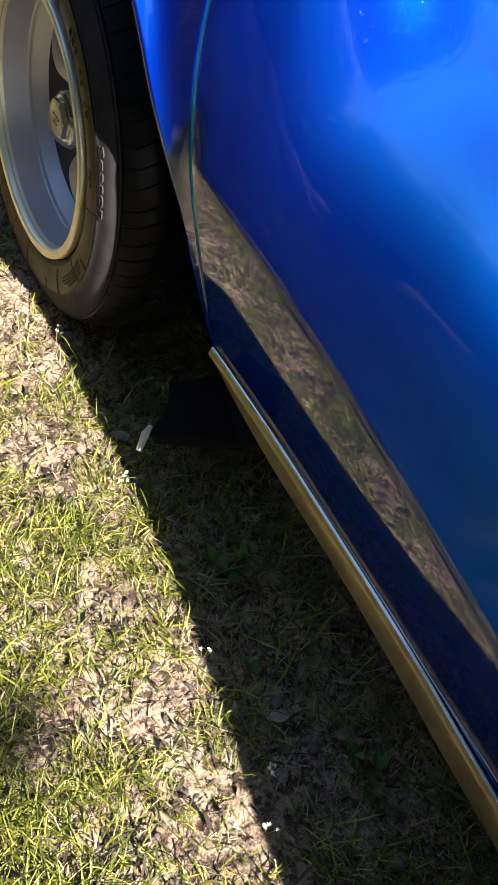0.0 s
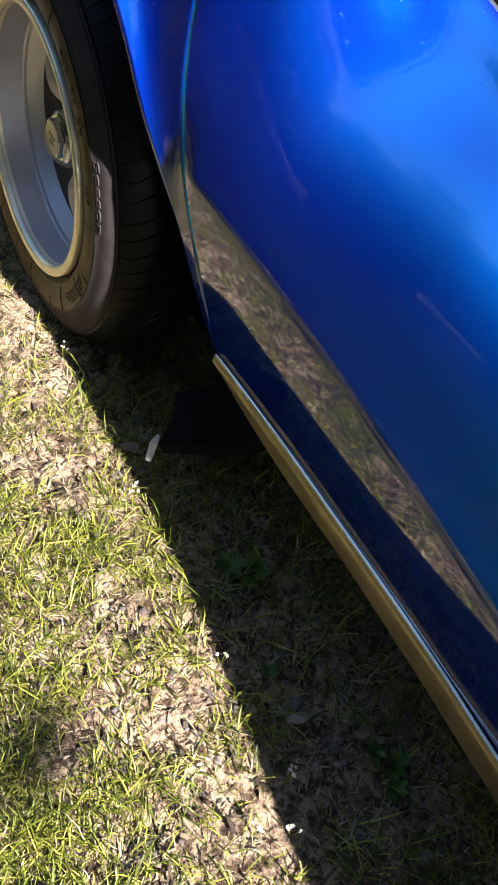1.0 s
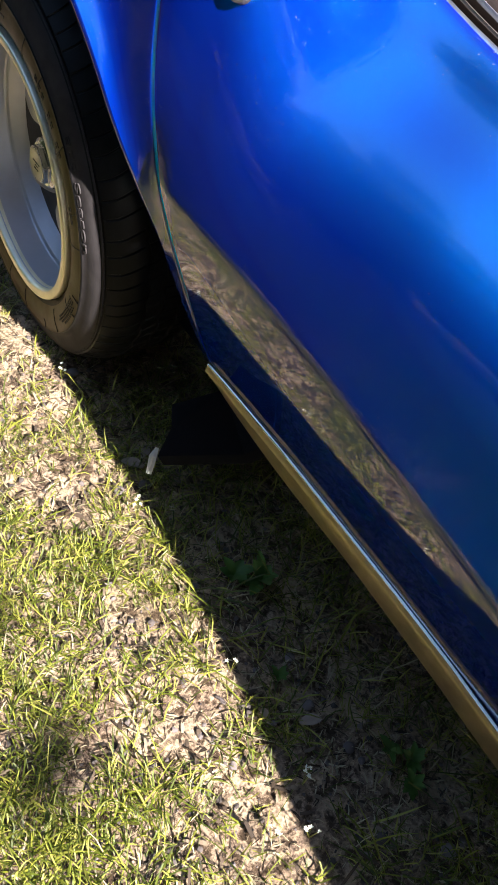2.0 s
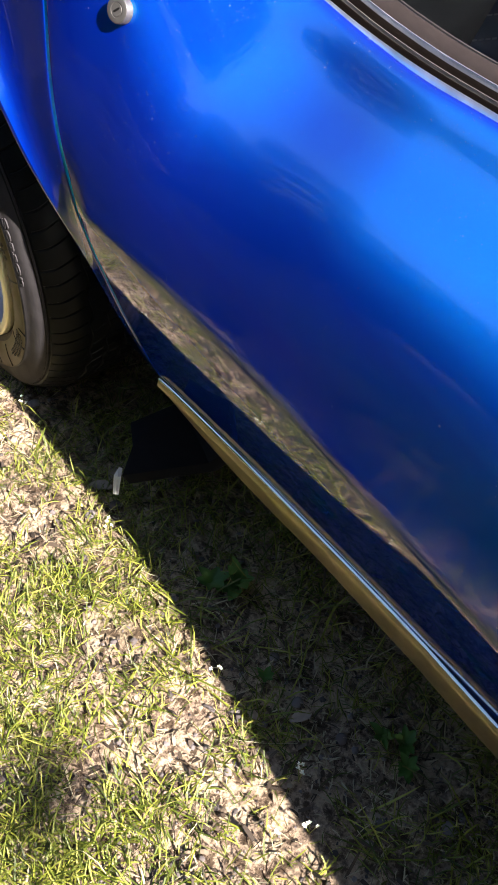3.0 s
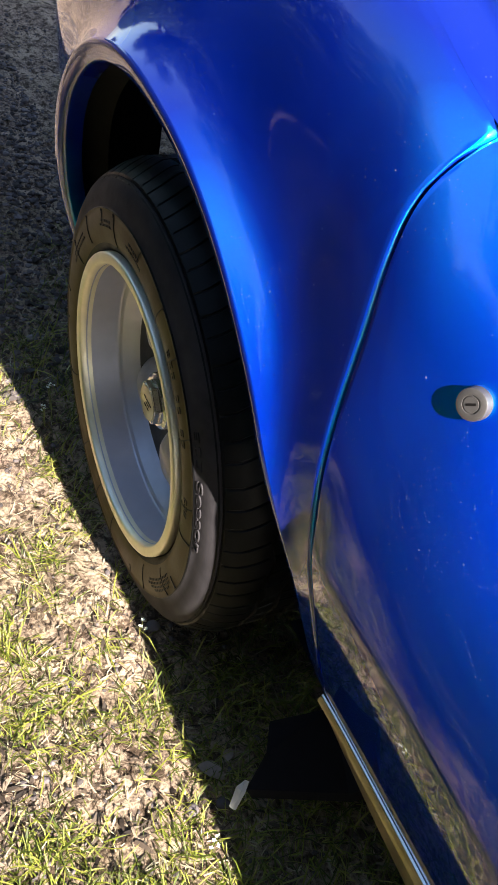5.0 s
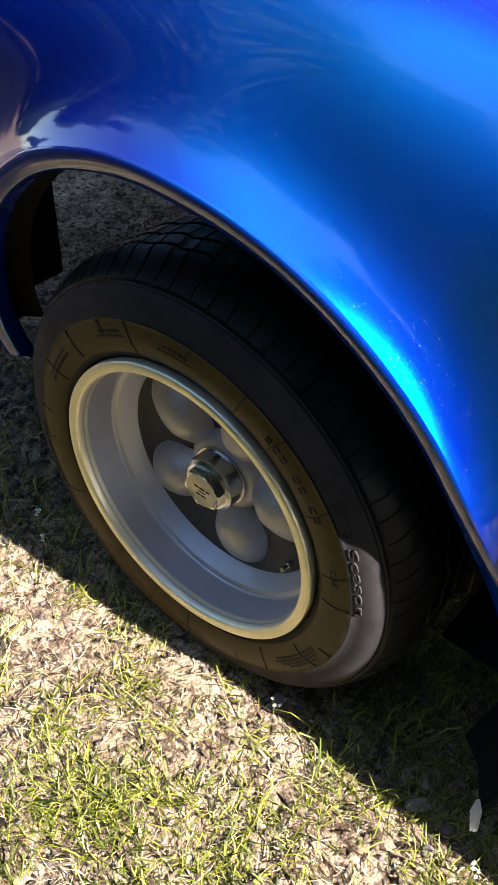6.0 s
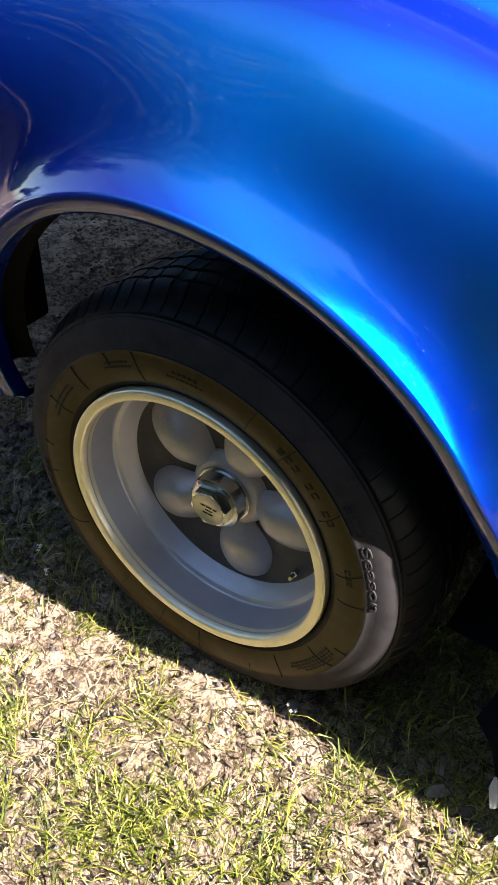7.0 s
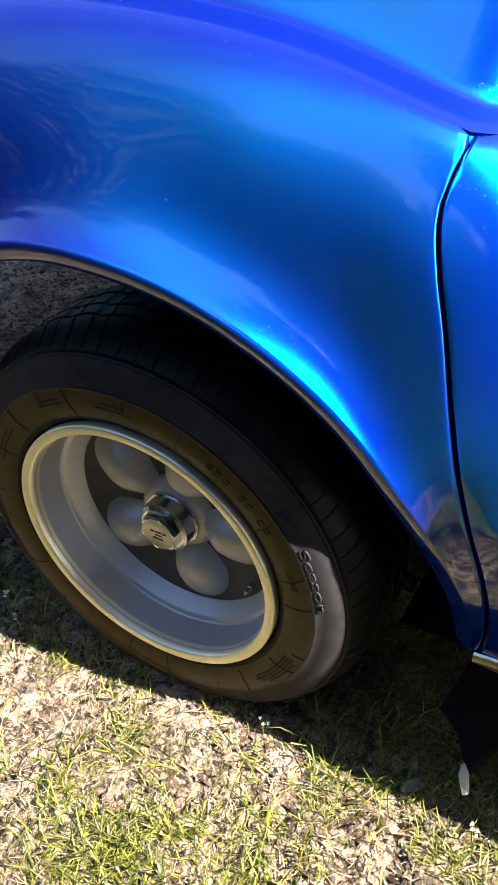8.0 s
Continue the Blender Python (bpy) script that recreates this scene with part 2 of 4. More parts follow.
def grid_faces(rows, cols, close=False):
    out = []
    for i in range(rows - 1):
        for j in range(cols if close else cols - 1):
            a, b = i * cols + j, i * cols + (j + 1) % cols
            out.append((a, b, b + cols, a + cols))
    return out


def turned(profile, steps=96):
    """A body turned about the y axis from (radius, y) pairs."""
    v = []
    for r, y in profile:
        for k in range(steps):
            a = 2 * math.pi * k / steps
            v.append((r * math.cos(a), y, r * math.sin(a)))
    return v, grid_faces(len(profile), steps, True)


def swept(points, section, close=True):
    """Sweeps a section of (out, up) pairs in the y-z plane along points that run roughly along x."""
    v = []
    for p in points:
        for dy, dz in section:
            v.append((p[0], p[1] + dy, p[2] + dz))
    f = grid_faces(len(points), len(section), close)
    n = len(section)
    if close:
        f.append(tuple(range(n - 1, -1, -1)))
        f.append(tuple(len(v) - n + i for i in range(n)))
    return v, f


def box(bm, c, s, bevel=0.003, rot=None):
    m = Matrix.Translation(c) @ (rot.to_4x4() if rot else Matrix()) @ Matrix.Diagonal((*s, 1))
    r = bmesh.ops.create_cube(bm, size=1, matrix=m)
    if bevel:
        es = list({e for v in r["verts"] for e in v.link_edges})
        bmesh.ops.bevel(bm, geom=es, offset=bevel, segments=2, affect="EDGES", clamp_overlap=True)


# ---- curves and the body's side surface ----
def natural(xs, ys):
    """A natural cubic spline, as a function of arrays."""
    xs, ys = np.asarray(xs, float), np.asarray(ys, float)
    n, h = len(xs), np.diff(xs)
    a = np.eye(n)
    b = np.zeros(n)
    for i in range(1, n - 1):
        a[i, i - 1 : i + 2] = h[i - 1], 2 * (h[i - 1] + h[i]), h[i]
        b[i] = 6 * ((ys[i + 1] - ys[i]) / h[i] - (ys[i] - ys[i - 1]) / h[i - 1])
    m = np.linalg.solve(a, b)

    def at(x):
        x = np.asarray(x, float)
        i = np.clip(np.searchsorted(xs, x) - 1, 0, n - 2)
        t = np.clip(x, xs[0], xs[-1])
        d0, d1 = t - xs[i], xs[i + 1] - t
        y = m[i] * d1**3 / (6 * h[i]) + m[i + 1] * d0**3 / (6 * h[i]) + (ys[i] / h[i] - m[i] * h[i] / 6) * d1 + (ys[i + 1] / h[i] - m[i + 1] * h[i] / 6) * d0
        return y
    return at


def hermite(xs, ys):
    """A smooth curve with local slopes, as a function of one number."""
    xs, ys = np.asarray(xs, float), np.asarray(ys, float)
    h = np.diff(xs)
    d = np.diff(ys) / h
    s = np.r_[d[0], (d[:-1] * h[1:] + d[1:] * h[:-1]) / (h[1:] + h[:-1]), d[-1]]

    def at(x):
        x = min(max(float(x), xs[0]), xs[-1])
        i = int(np.clip(np.searchsorted(xs, x) - 1, 0, len(xs) - 2))
        t = (x - xs[i]) / h[i]
        return float((2 * t**3 - 3 * t**2 + 1) * ys[i] + (t**3 - 2 * t**2 + t) * h[i] * s[i] + (3 * t**2 - 2 * t**3) * ys[i + 1] + (t**3 - t**2) * h[i] * s[i + 1])
    return at


# cross sections of the right side: x, then (y, z) from the sill up to the shoulder
SECTIONS = [
    (-1.12, [(.36, .30), (.33, .38), (.31, .45), (.30, .52), (.295, .60), (.30, .68), (.325, .76), (.36, .82), (.41, .835)]),
    (-0.75, [(.19, .25), (.155, .33), (.135, .42), (.120, .50), (.115, .60), (.118, .70), (.135, .82), (.165, .885), (.21, .895)]),
    (-0.40, [(.09, .21), (.06, .30), (.04, .40), (.03, .50), (.025, .60), (.03, .70), (.060, .85), (.118, .922), (.165, .932)]),
    (-0.20, [(.10, .21), (.06, .30), (.035, .40), (.022, .55), (.018, .68), (.024, .74), (.066, .87), (.128, .940), (.170, .950)]),
    (0.00, [(.10, .21), (.06, .30), (.035, .40), (.018, .55), (.014, .70), (.022, .76), (.069, .87), (.131, .937), (.172, .947)]),
    (0.20, [(.10, .21), (.06, .30), (.035, .40), (.020, .52), (.017, .63), (.023, .70), (.060, .84), (.122, .911), (.166, .921)]),
    (0.33, [(.11, .21), (.068, .30), (.043, .40), (.032, .50), (.026, .60), (.034, .68), (.076, .83), (.114, .877), (.16, .888)]),
    (0.40, [(.118, .21), (.078, .30), (.049, .40), (.034, .50), (.031, .60), (.053, .72), (.092, .82), (.125, .853), (.165, .866)]),
    (0.48, [(.122, .208), (.085, .30), (.055, .40), (.040, .50), (.050, .62), (.080, .732), (.115, .795), (.150, .818), (.184, .826)]),
    (0.60, [(.125, .205), (.088, .30), (.060, .40), (.052, .50), (.076, .61), (.125, .692), (.165, .738), (.182, .762), (.196, .774)]),
    (0.80, [(.128, .205), (.090, .30), (.065, .40), (.066, .50), (.088, .60), (.125, .662), (.175, .712), (.190, .735), (.202, .745)]),
    (1.10, [(.128, .205), (.090, .30), (.064, .40), (.068, .50), (.088, .59), (.125, .650), (.175, .700), (.191, .720), (.205, .730)]),
    (1.50, [(.120, .205), (.080, .30), (.049, .40), (.048, .50), (.064, .60), (.10, .66), (.15, .70), (.175, .713), (.20, .722)]),
    (1.90, [(.11, .205), (.06, .30), (.025, .40), (.012, .50), (.018, .60), (.05, .70), (.09, .75), (.13, .77), (.18, .775)]),
    (2.35, [(.10, .20), (.05, .30), (.012, .40), (-.012, .50), (-.012, .62), (.02, .72), (.07, .78), (.13, .80), (.20, .806)]),
    (2.80, [(.12, .20), (.07, .30), (.03, .38), (.012, .46), (.012, .55), (.04, .65), (.09, .71), (.15, .735), (.22, .741)]),
    (3.25, [(.34, .22), (.29, .30), (.25, .36), (.23, .42), (.24, .48), (.27, .54), (.32, .59), (.38, .61), (.45, .616)]),
]
SX = [s[0] for s in SECTIONS]
CY = [hermite(SX, [s[1][k][0] for s in SECTIONS]) for k in range(9)]
CZ = [hermite(SX, [s[1][k][1] for s in SECTIONS]) for k in range(9)]
ARCH_C = (0.03, 0.30)
ARCH_R = hermite([-25, 0, 24, 45, 68, 90, 110, 125, 145, 165, 185, 205], [.412, .402, .396, .409, .420, .436, .456, .467, .462, .445, .430, .424])
_cache = {}


def smooth01(t):
    t = min(max(t, 0.0), 1.0)
    return t * t * (3 - 2 * t)


def side_y(x, z):
    """The body's side: y for a place x, z."""
    key = round(x, 4)
    if key not in _cache:
        ys, zs = [c(x) for c in CY], [c(x) for c in CZ]
        run = np.r_[0, np.cumsum(np.hypot(np.diff(ys), np.diff(zs)))]
        s = np.linspace(0, run[-1], 500)
        _cache[key] = (natural(run, zs)(s), natural(run, ys)(s))
    y = float(np.interp(z, *_cache[key]))
    # soft fold along the door's widest line
    fold = z - 0.506 + 0.135 * (x - 0.456)
    y -= (0.0075 + 0.003 * smooth01((x - 0.55) / 0.45)) * math.exp(-(math.hypot(fold, 0.006) - 0.006) / 0.05) * smooth01((x - 0.40) / 0.055) * smooth01((1.75 - x) / 0.3)
    dx, dz = x - ARCH_C[0], z - ARCH_C[1]
    a = math.degrees(math.atan2(dz, dx))
    if a > -30 and abs(dx) < 0.8:
        d = math.hypot(dx, dz) - ARCH_R(a)
        if d < 0.16:
            y -= 0.021 * math.exp(-max(d, 0) / 0.021) * smooth01((0.16 - d) / 0.06) * smooth01((a - 12) / 30) * smooth01((215 - a) / 60)
        if 0 < d < 0.29:
            y += 0.017 * (1 - math.exp(-d / 0.026)) * (1 - smooth01((d - 0.05) / 0.24)) * smooth01((a - 32) / 30) * smooth01((205 - a) / 60) * smooth01((0.42 - x) / 0.16)
    return y


def side_normal(x, z):
    e = 0.004
    n = Vector(((side_y(x + e, z) - side_y(x - e, z)) / (2 * e), -1, (side_y(x, z + e) - side_y(x, z - e)) / (2 * e)))
    return n.normalized()


SEAM = hermite([.20, .25, .30, .38, .44, .49, .55, .64, .72, .77, .82, .87], [.440, .447, .452, .450, .441, .429, .413, .393, .374, .360, .351, .361])
TOP = hermite([.30, .361, .40, .45, .50, .56, .60, .66, .72, .84, 1.10, 1.75], [.885, .867, .865, .842, .816, .788, .771, .755, .745, .735, .722, .714])
SILL = hermite([.40, .434, .51, .62, .77, .90, 1.02, 1.12, 1.4, 1.8], [.206, .207, .211, .219, .215, .211, .201, .196, .190, .188])
SILL_H = hermite([.40, .434, .50, .62, .80, .93, 1.2], [.020, .022, .033, .046, .047, .052, .054])
TRIM_Y = hermite([.40, .48, .60, .80, 1.1, 1.75], [.165, .184, .196, .202, .205, .20])


# ---- the car ----
car = tagged(new("car"), "low metallic blue sports coupe parked on dry grass", "car")
WHEEL_Z = 0.296
MID = 0.89   # the car's centre plane


def quarter_panel():
    """Rear wing round the wheel opening, from the sill to the shoulder crease."""
    outline = [(SEAM(z) - 0.0, z) for z in np.linspace(0.19, 0.866, 40)]
    outline += [(x, CZ[7](x) + 0.003) for x in np.linspace(0.355, -1.12, 60)]
    outline += [(-1.12, z) for z in np.linspace(0.80, 0.30, 12)]
    outline += [(x, CZ[0](x)) for x in np.linspace(-1.10, -0.37, 20)]
    cx, cz = ARCH_C

    def outer(a):
        ux, uz = math.cos(a), math.sin(a)
        best = 9.0
        for (x0, z0), (x1, z1) in zip(outline, outline[1:]):
            den = ux * (z1 - z0) - uz * (x1 - x0)
            if abs(den) < 1e-9:
                continue
            r = ((x0 - cx) * (z1 - z0) - (z0 - cz) * (x1 - x0)) / den
            s = ((x0 - cx) * uz - (z0 - cz) * ux) / den
            if r > 0.2 and -1e-6 <= s <= 1 + 1e-6:
                best = min(best, r)
        return best
    corner = [math.atan2(0.866 - cz, 0.361 - cx), math.atan2(CZ[7](-1.12) - cz, -1.12 - cx)]
    angles = sorted(list(np.radians(np.linspace(-12.5, 181, 230))) + corner)
    rows = []
    ease = [(math.exp(2.4 * k / 56) - 1) / (math.exp(2.4) - 1) for k in range(56)]
    for a in angles:
        deg = math.degrees(a)
        rc, ro = ARCH_R(deg), outer(a)
        front = a < corner[0] + 1e-6
        ro = max(ro, rc + 0.012) - (0.0016 if front else 0)
        line = []
        for dr, dy in ((-.0250, .036), (-.0250, .013), (-.0240, .0084), (-.0208, .0060), (-.0105, .0029), (-.0028, .0006)):
            x, z = cx + (rc + dr) * math.cos(a), cz + (rc + dr) * math.sin(a)
            xb, zb = cx + rc * math.cos(a), cz + rc * math.sin(a)
            line.append((x, side_y(xb, zb) + dy, z))
        for t in ease + [1.0]:
            r = rc + 0.002 + (ro - rc - 0.006) * t
            x, z = cx + r * math.cos(a), cz + r * math.sin(a)
            line.append((x, side_y(x, z), z))
        for dr, dy in ((-.0012, .0008), (0, .003), (0, .016)) if front else ((-.003, 0), (-.0015, 0), (0, 0)):
            x, z = cx + (ro + dr) * math.cos(a), cz + (ro + dr) * math.sin(a)
            line.append((x, side_y(x, z) + dy, z))
        rows.append(line)
    v = [p for line in rows for p in line]
    f = [q[::-1] for q in grid_faces(len(rows), len(rows[0]))]
    return piece("rear_wing", v, f, PAINT, car, "blue rear wing with a flared wheel arch", sharp=50)


def door_panel():
    nu, nv = 110, 90
    cols = []
    for i in range(nu):
        u = i / (nu - 1)
        col = []
        for j in range(nv):
            w = j / (nv - 1)
            x = 0.45
            for _ in range(6):
                low = SILL(x) + 0.002
                z = low + (TOP(x) - low) * w
                x0 = SEAM(z) + 0.0022
                x = x0 + (1.74 - x0) * (u**1.35)
            col.append((x, side_y(x, z), z))
        cols.append(col)
    # rolled edge along the gap and folded hem below
    first = [(p[0] - 0.0006, p[1] + 0.003, p[2]) for p in cols[0]]
    inner = [(p[0], p[1] + 0.018, p[2]) for p in cols[0]]
    cols = [inner, first] + [[(p[0] + (0.0022 if k == 0 else 0), p[1] + (0.0003 if k == 0 else 0), p[2]) for p in c] for k, c in enumerate(cols)]
    full = []
    for c in cols:
        b, t = c[0], c[-1]
        full.append([(b[0], b[1] + 0.016, b[2] - 0.001), (b[0], b[1] + 0.002, b[2] - 0.0025)] + c + [(t[0], t[1] + 0.004, t[2] + 0.001), (t[0], t[1] + 0.006, t[2] - 0.006)])
    v = [p for c in full for p in c]
    f = [q[::-1] for q in grid_faces(len(full), len(full[0]))]
    return piece("door", v, f, PAINT, car, "closed blue door with dust specks", sharp=50)


def front_wing():
    """From the door's front edge to the nose."""
    xs = np.linspace(1.748, 3.25, 40)
    v = []
    for x in xs:
        for w in np.linspace(0, 1, 30):
            z = CZ[0](x) + (CZ[8](x) - CZ[0](x)) * w
            y = side_y(x, z)
            v.append((x, y, z))
    f = [q[::-1] for q in grid_faces(len(xs), 30)]
    # round wheel opening: leave out what lies inside it
    keep = []
    for q in f:
        c = np.mean([v[i] for i in q], axis=0)
        if math.hypot(c[0] - 2.49, c[2] - 0.30) > 0.39:
            keep.append(q)
    return piece("front_wing", v, keep, PAINT, car, "blue front wing", sharp=50)


quarter_panel()
door = door_panel()
front_wing()


def mirrored_side():
    """The far side of the body, a plain shell."""
    xs = np.linspace(-1.12, 3.25, 60)
    v = []
    for x in xs:
        for w in np.linspace(0, 1, 16):
            z = CZ[0](x) + (CZ[8](x) - CZ[0](x)) * w
            v.append((x, 2 * MID - side_y(x, z), z))
    f = []
    for q in grid_faces(len(xs), 16):
        c = np.mean([v[i] for i in q], axis=0)
        if min(math.hypot(c[0] - 0.02, c[2] - 0.30), math.hypot(c[0] - 2.49, c[2] - 0.30)) > 0.41:
            f.append(q)
    piece("far_side", v, f, PAINT, car, sharp=50)


mirrored_side()


def shoulder_and_tail():
    """Above the crease: the narrow shelf, then the sail panel and the tail deck."""
    xs = list(np.linspace(-1.12, 0.358, 60)) + [0.375, 0.39, 0.405, 0.42, 0.432]
    rows = []
    for x in xs:
        z7 = CZ[7](x) + 0.003
        y7 = side_y(x, z7)
        if x > 0.36:
            y7, z7 = side_y(x, TOP(x)) + 0.0055, TOP(x) + 0.0015
        lift = smooth01((x + 0.75) / 0.75)
        line = [(x, y7 + (-0.005 if x < 0.36 else 0.003), z7 - 0.009), (x, y7 + 0.003, z7 - 0.004), (x, y7, z7)]
        for dy, dz in ((.006, .002), (.02, .005), (.036, .0075), (.044, .010), (.050, .0155), (.056, .024)):
            line.append((x, y7 + dy, z7 + dz))
        yb, zb = y7 + .056, z7 + .024
        for k in range(1, 9):
            t = k / 8
            line.append((x, yb + 0.16 * t * (0.55 + 0.45 * t), zb + lift * 0.20 * t * (1.3 - 0.3 * t) + (1 - lift) * 0.012 * t))
        yb, zb = line[-1][1:]
        for k in range(1, 7):
            line.append((x, yb + (MID - yb) * k / 6, zb + 0.03 * lift * math.sin(k / 6 * math.pi / 2)))
        rows.append(line)
    v = [p for r in rows for p in r]
    n = len(rows[0])
    f = [q[::-1] for q in grid_faces(len(rows), n)]
    m = len(v)
    v += [(x, 2 * MID - y, z) for x, y, z in v]
    f += [tuple(m + i for i in q[::-1]) for q in f[:]]
    piece("rear_deck", v, f, PAINT, car, "blue rear deck and sail panels", sharp=60)
    # tail
    tail = []
    for w in np.linspace(0, 1, 10):
        z = CZ[0](-1.12) + (CZ[7](-1.12) + 0.003 - CZ[0](-1.12)) * w
        y = side_y(-1.12, z)
        for k in np.linspace(0, 1, 12):
            tail.append((-1.12 - 0.14 * math.sin(math.pi * k) ** 0.6, y + (2 * MID - 2 * y) * k, z))
    piece("tail_panel", tail, grid_faces(10, 12), PAINT, car, sharp=50)


shoulder_and_tail()


def upper_body():
    """Bonnet, roof, screen and side glass: shapes that close the car above."""
    xs = np.linspace(1.62, 3.25, 24)
    v = []
    for x in xs:
        y8, z8 = CY[8](x), CZ[8](x)
        for k in range(9):
            t = k / 8
            v.append((x, y8 + (MID * 2 - 2 * y8) * t, z8 + 0.035 * math.sin(math.pi * t) * smooth01((3.3 - x) / 0.6)))
    piece("bonnet", v, [q[::-1] for q in grid_faces(len(xs), 9)], PAINT, car, "blue bonnet", sharp=50)
    nose = []
    for w in np.linspace(0, 1, 8):
        z = CZ[0](3.25) + (CZ[8](3.25) - CZ[0](3.25)) * w
        y = side_y(3.25, z)
        for k in np.linspace(0, 1, 12):
            nose.append((3.25 + 0.14 * math.sin(math.pi * k) ** 0.7, y + (2 * MID - 2 * y) * k, z))
    piece("nose_panel", nose, [q[::-1] for q in grid_faces(8, 12)], PAINT, car, sharp=50)
    # unseen roof runs this far forward to keep sun off the seats
    xs = np.linspace(0.30, 1.27, 12)
    v = []
    for x in xs:
        for k in range(9):
            t = k / 8
            v.append((x, 0.42 + (2 * MID - 0.84) * t, 1.155 + 0.035 * math.sin(math.pi * t) - 0.012 * ((x - 0.6) / 0.4) ** 2))
    f = grid_faces(len(xs), 9)
    m = len(v)
    v += [(a, b, c - 0.02) for a, b, c in v]
    f = [q[::-1] for q in f] + [tuple(i + m for i in q) for q in f]
    piece("roof_panel", v, f, PAINT, car, "blue roof panel", sharp=50)
    v = []
    for k in range(9):
        t = k / 8
        v.append((1.28, 0.43 + (2 * MID - 0.86) * t, 1.122 + 0.03 * math.sin(math.pi * t)))
    for k in range(9):
        t = k / 8
        v.append((1.60 + 0.10 * math.sin(math.pi * t), 0.26 + (2 * MID - 0.52) * t, 0.76))
    ob = piece("windscreen", v, grid_faces(2, 9), GLASS, car, "clear windscreen")
    ob.visible_shadow = False
    for s in (0, 1):
        bm = bmesh.new()
        a, b = Vector((1.60, 0.25, 0.75)), Vector((1.27, 0.42, 1.125))
        if s:
            a.y, b.y = 2 * MID - a.y, 2 * MID - b.y
        d = b - a
        rot = d.to_track_quat("Z", "Y").to_matrix()
        box(bm, (a + b) / 2, (0.035, 0.03, d.length), 0.006, rot)
        part("windscreen_pillar", bm, PAINT, car)


upper_body()


def window_line():
    """Bright bead, rubber and felt strips along the door's top edge."""
    pts = [(x, TRIM_Y(x), TOP(x)) for x in np.linspace(0.405, 1.72, 80)]

    def strip(name, y0, y1, z0, z1, mat, label, crown=0.002):
        sec = [(y0, z0 - 0.014), (y0, z0 - 0.002), (y0 + 0.0012, z0), ((y0 + y1) / 2, (z0 + z1) / 2 + crown), (y1 - 0.0012, z1), (y1, z1 - 0.002), (y1, z1 - 0.014)]
        v, f = swept(pts, sec)
        return piece(name, v, f, mat, door, label, sharp=40)
    # first strip is black to paint the shaded gap below the bead
    strip("gap_dark_strip", -0.012, -0.0004, -0.009, -0.005, RUBBER_DARK, "dark strip standing in for the gap below the window bead", 0.0)
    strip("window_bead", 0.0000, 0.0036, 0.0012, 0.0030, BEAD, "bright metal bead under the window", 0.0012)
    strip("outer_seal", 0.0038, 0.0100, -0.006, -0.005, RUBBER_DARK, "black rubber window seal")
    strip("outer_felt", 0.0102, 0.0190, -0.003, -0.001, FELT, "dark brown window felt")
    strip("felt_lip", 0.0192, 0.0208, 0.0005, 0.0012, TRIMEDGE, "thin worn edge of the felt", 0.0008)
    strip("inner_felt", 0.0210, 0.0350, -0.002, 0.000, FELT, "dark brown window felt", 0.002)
    strip("cap_edge", 0.0352, 0.0368, 0.003, 0.004, BEAD, "thin bright edge of the door cap", 0.0008)
    strip("door_cap", 0.0370, 0.0580, 0.003, 0.007, GREYTRIM, "brown grey textured door top", 0.003)
    strip("cap_bead", 0.0582, 0.0598, 0.0075, 0.0075, TRIMEDGE, "thin inner edge of the door cap", 0.0008)
    # inner door skin below the cap
    v = []
    for p in pts:
        for dy, dz in ((.0600, -.004), (.074, -.05), (.10, -.30), (.11, -.50)):
            v.append((p[0], p[1] + dy, p[2] + dz))
    piece("door_lining", v, grid_faces(len(pts), 4), SHADED_VINYL, door, "navy vinyl door lining")


window_line()


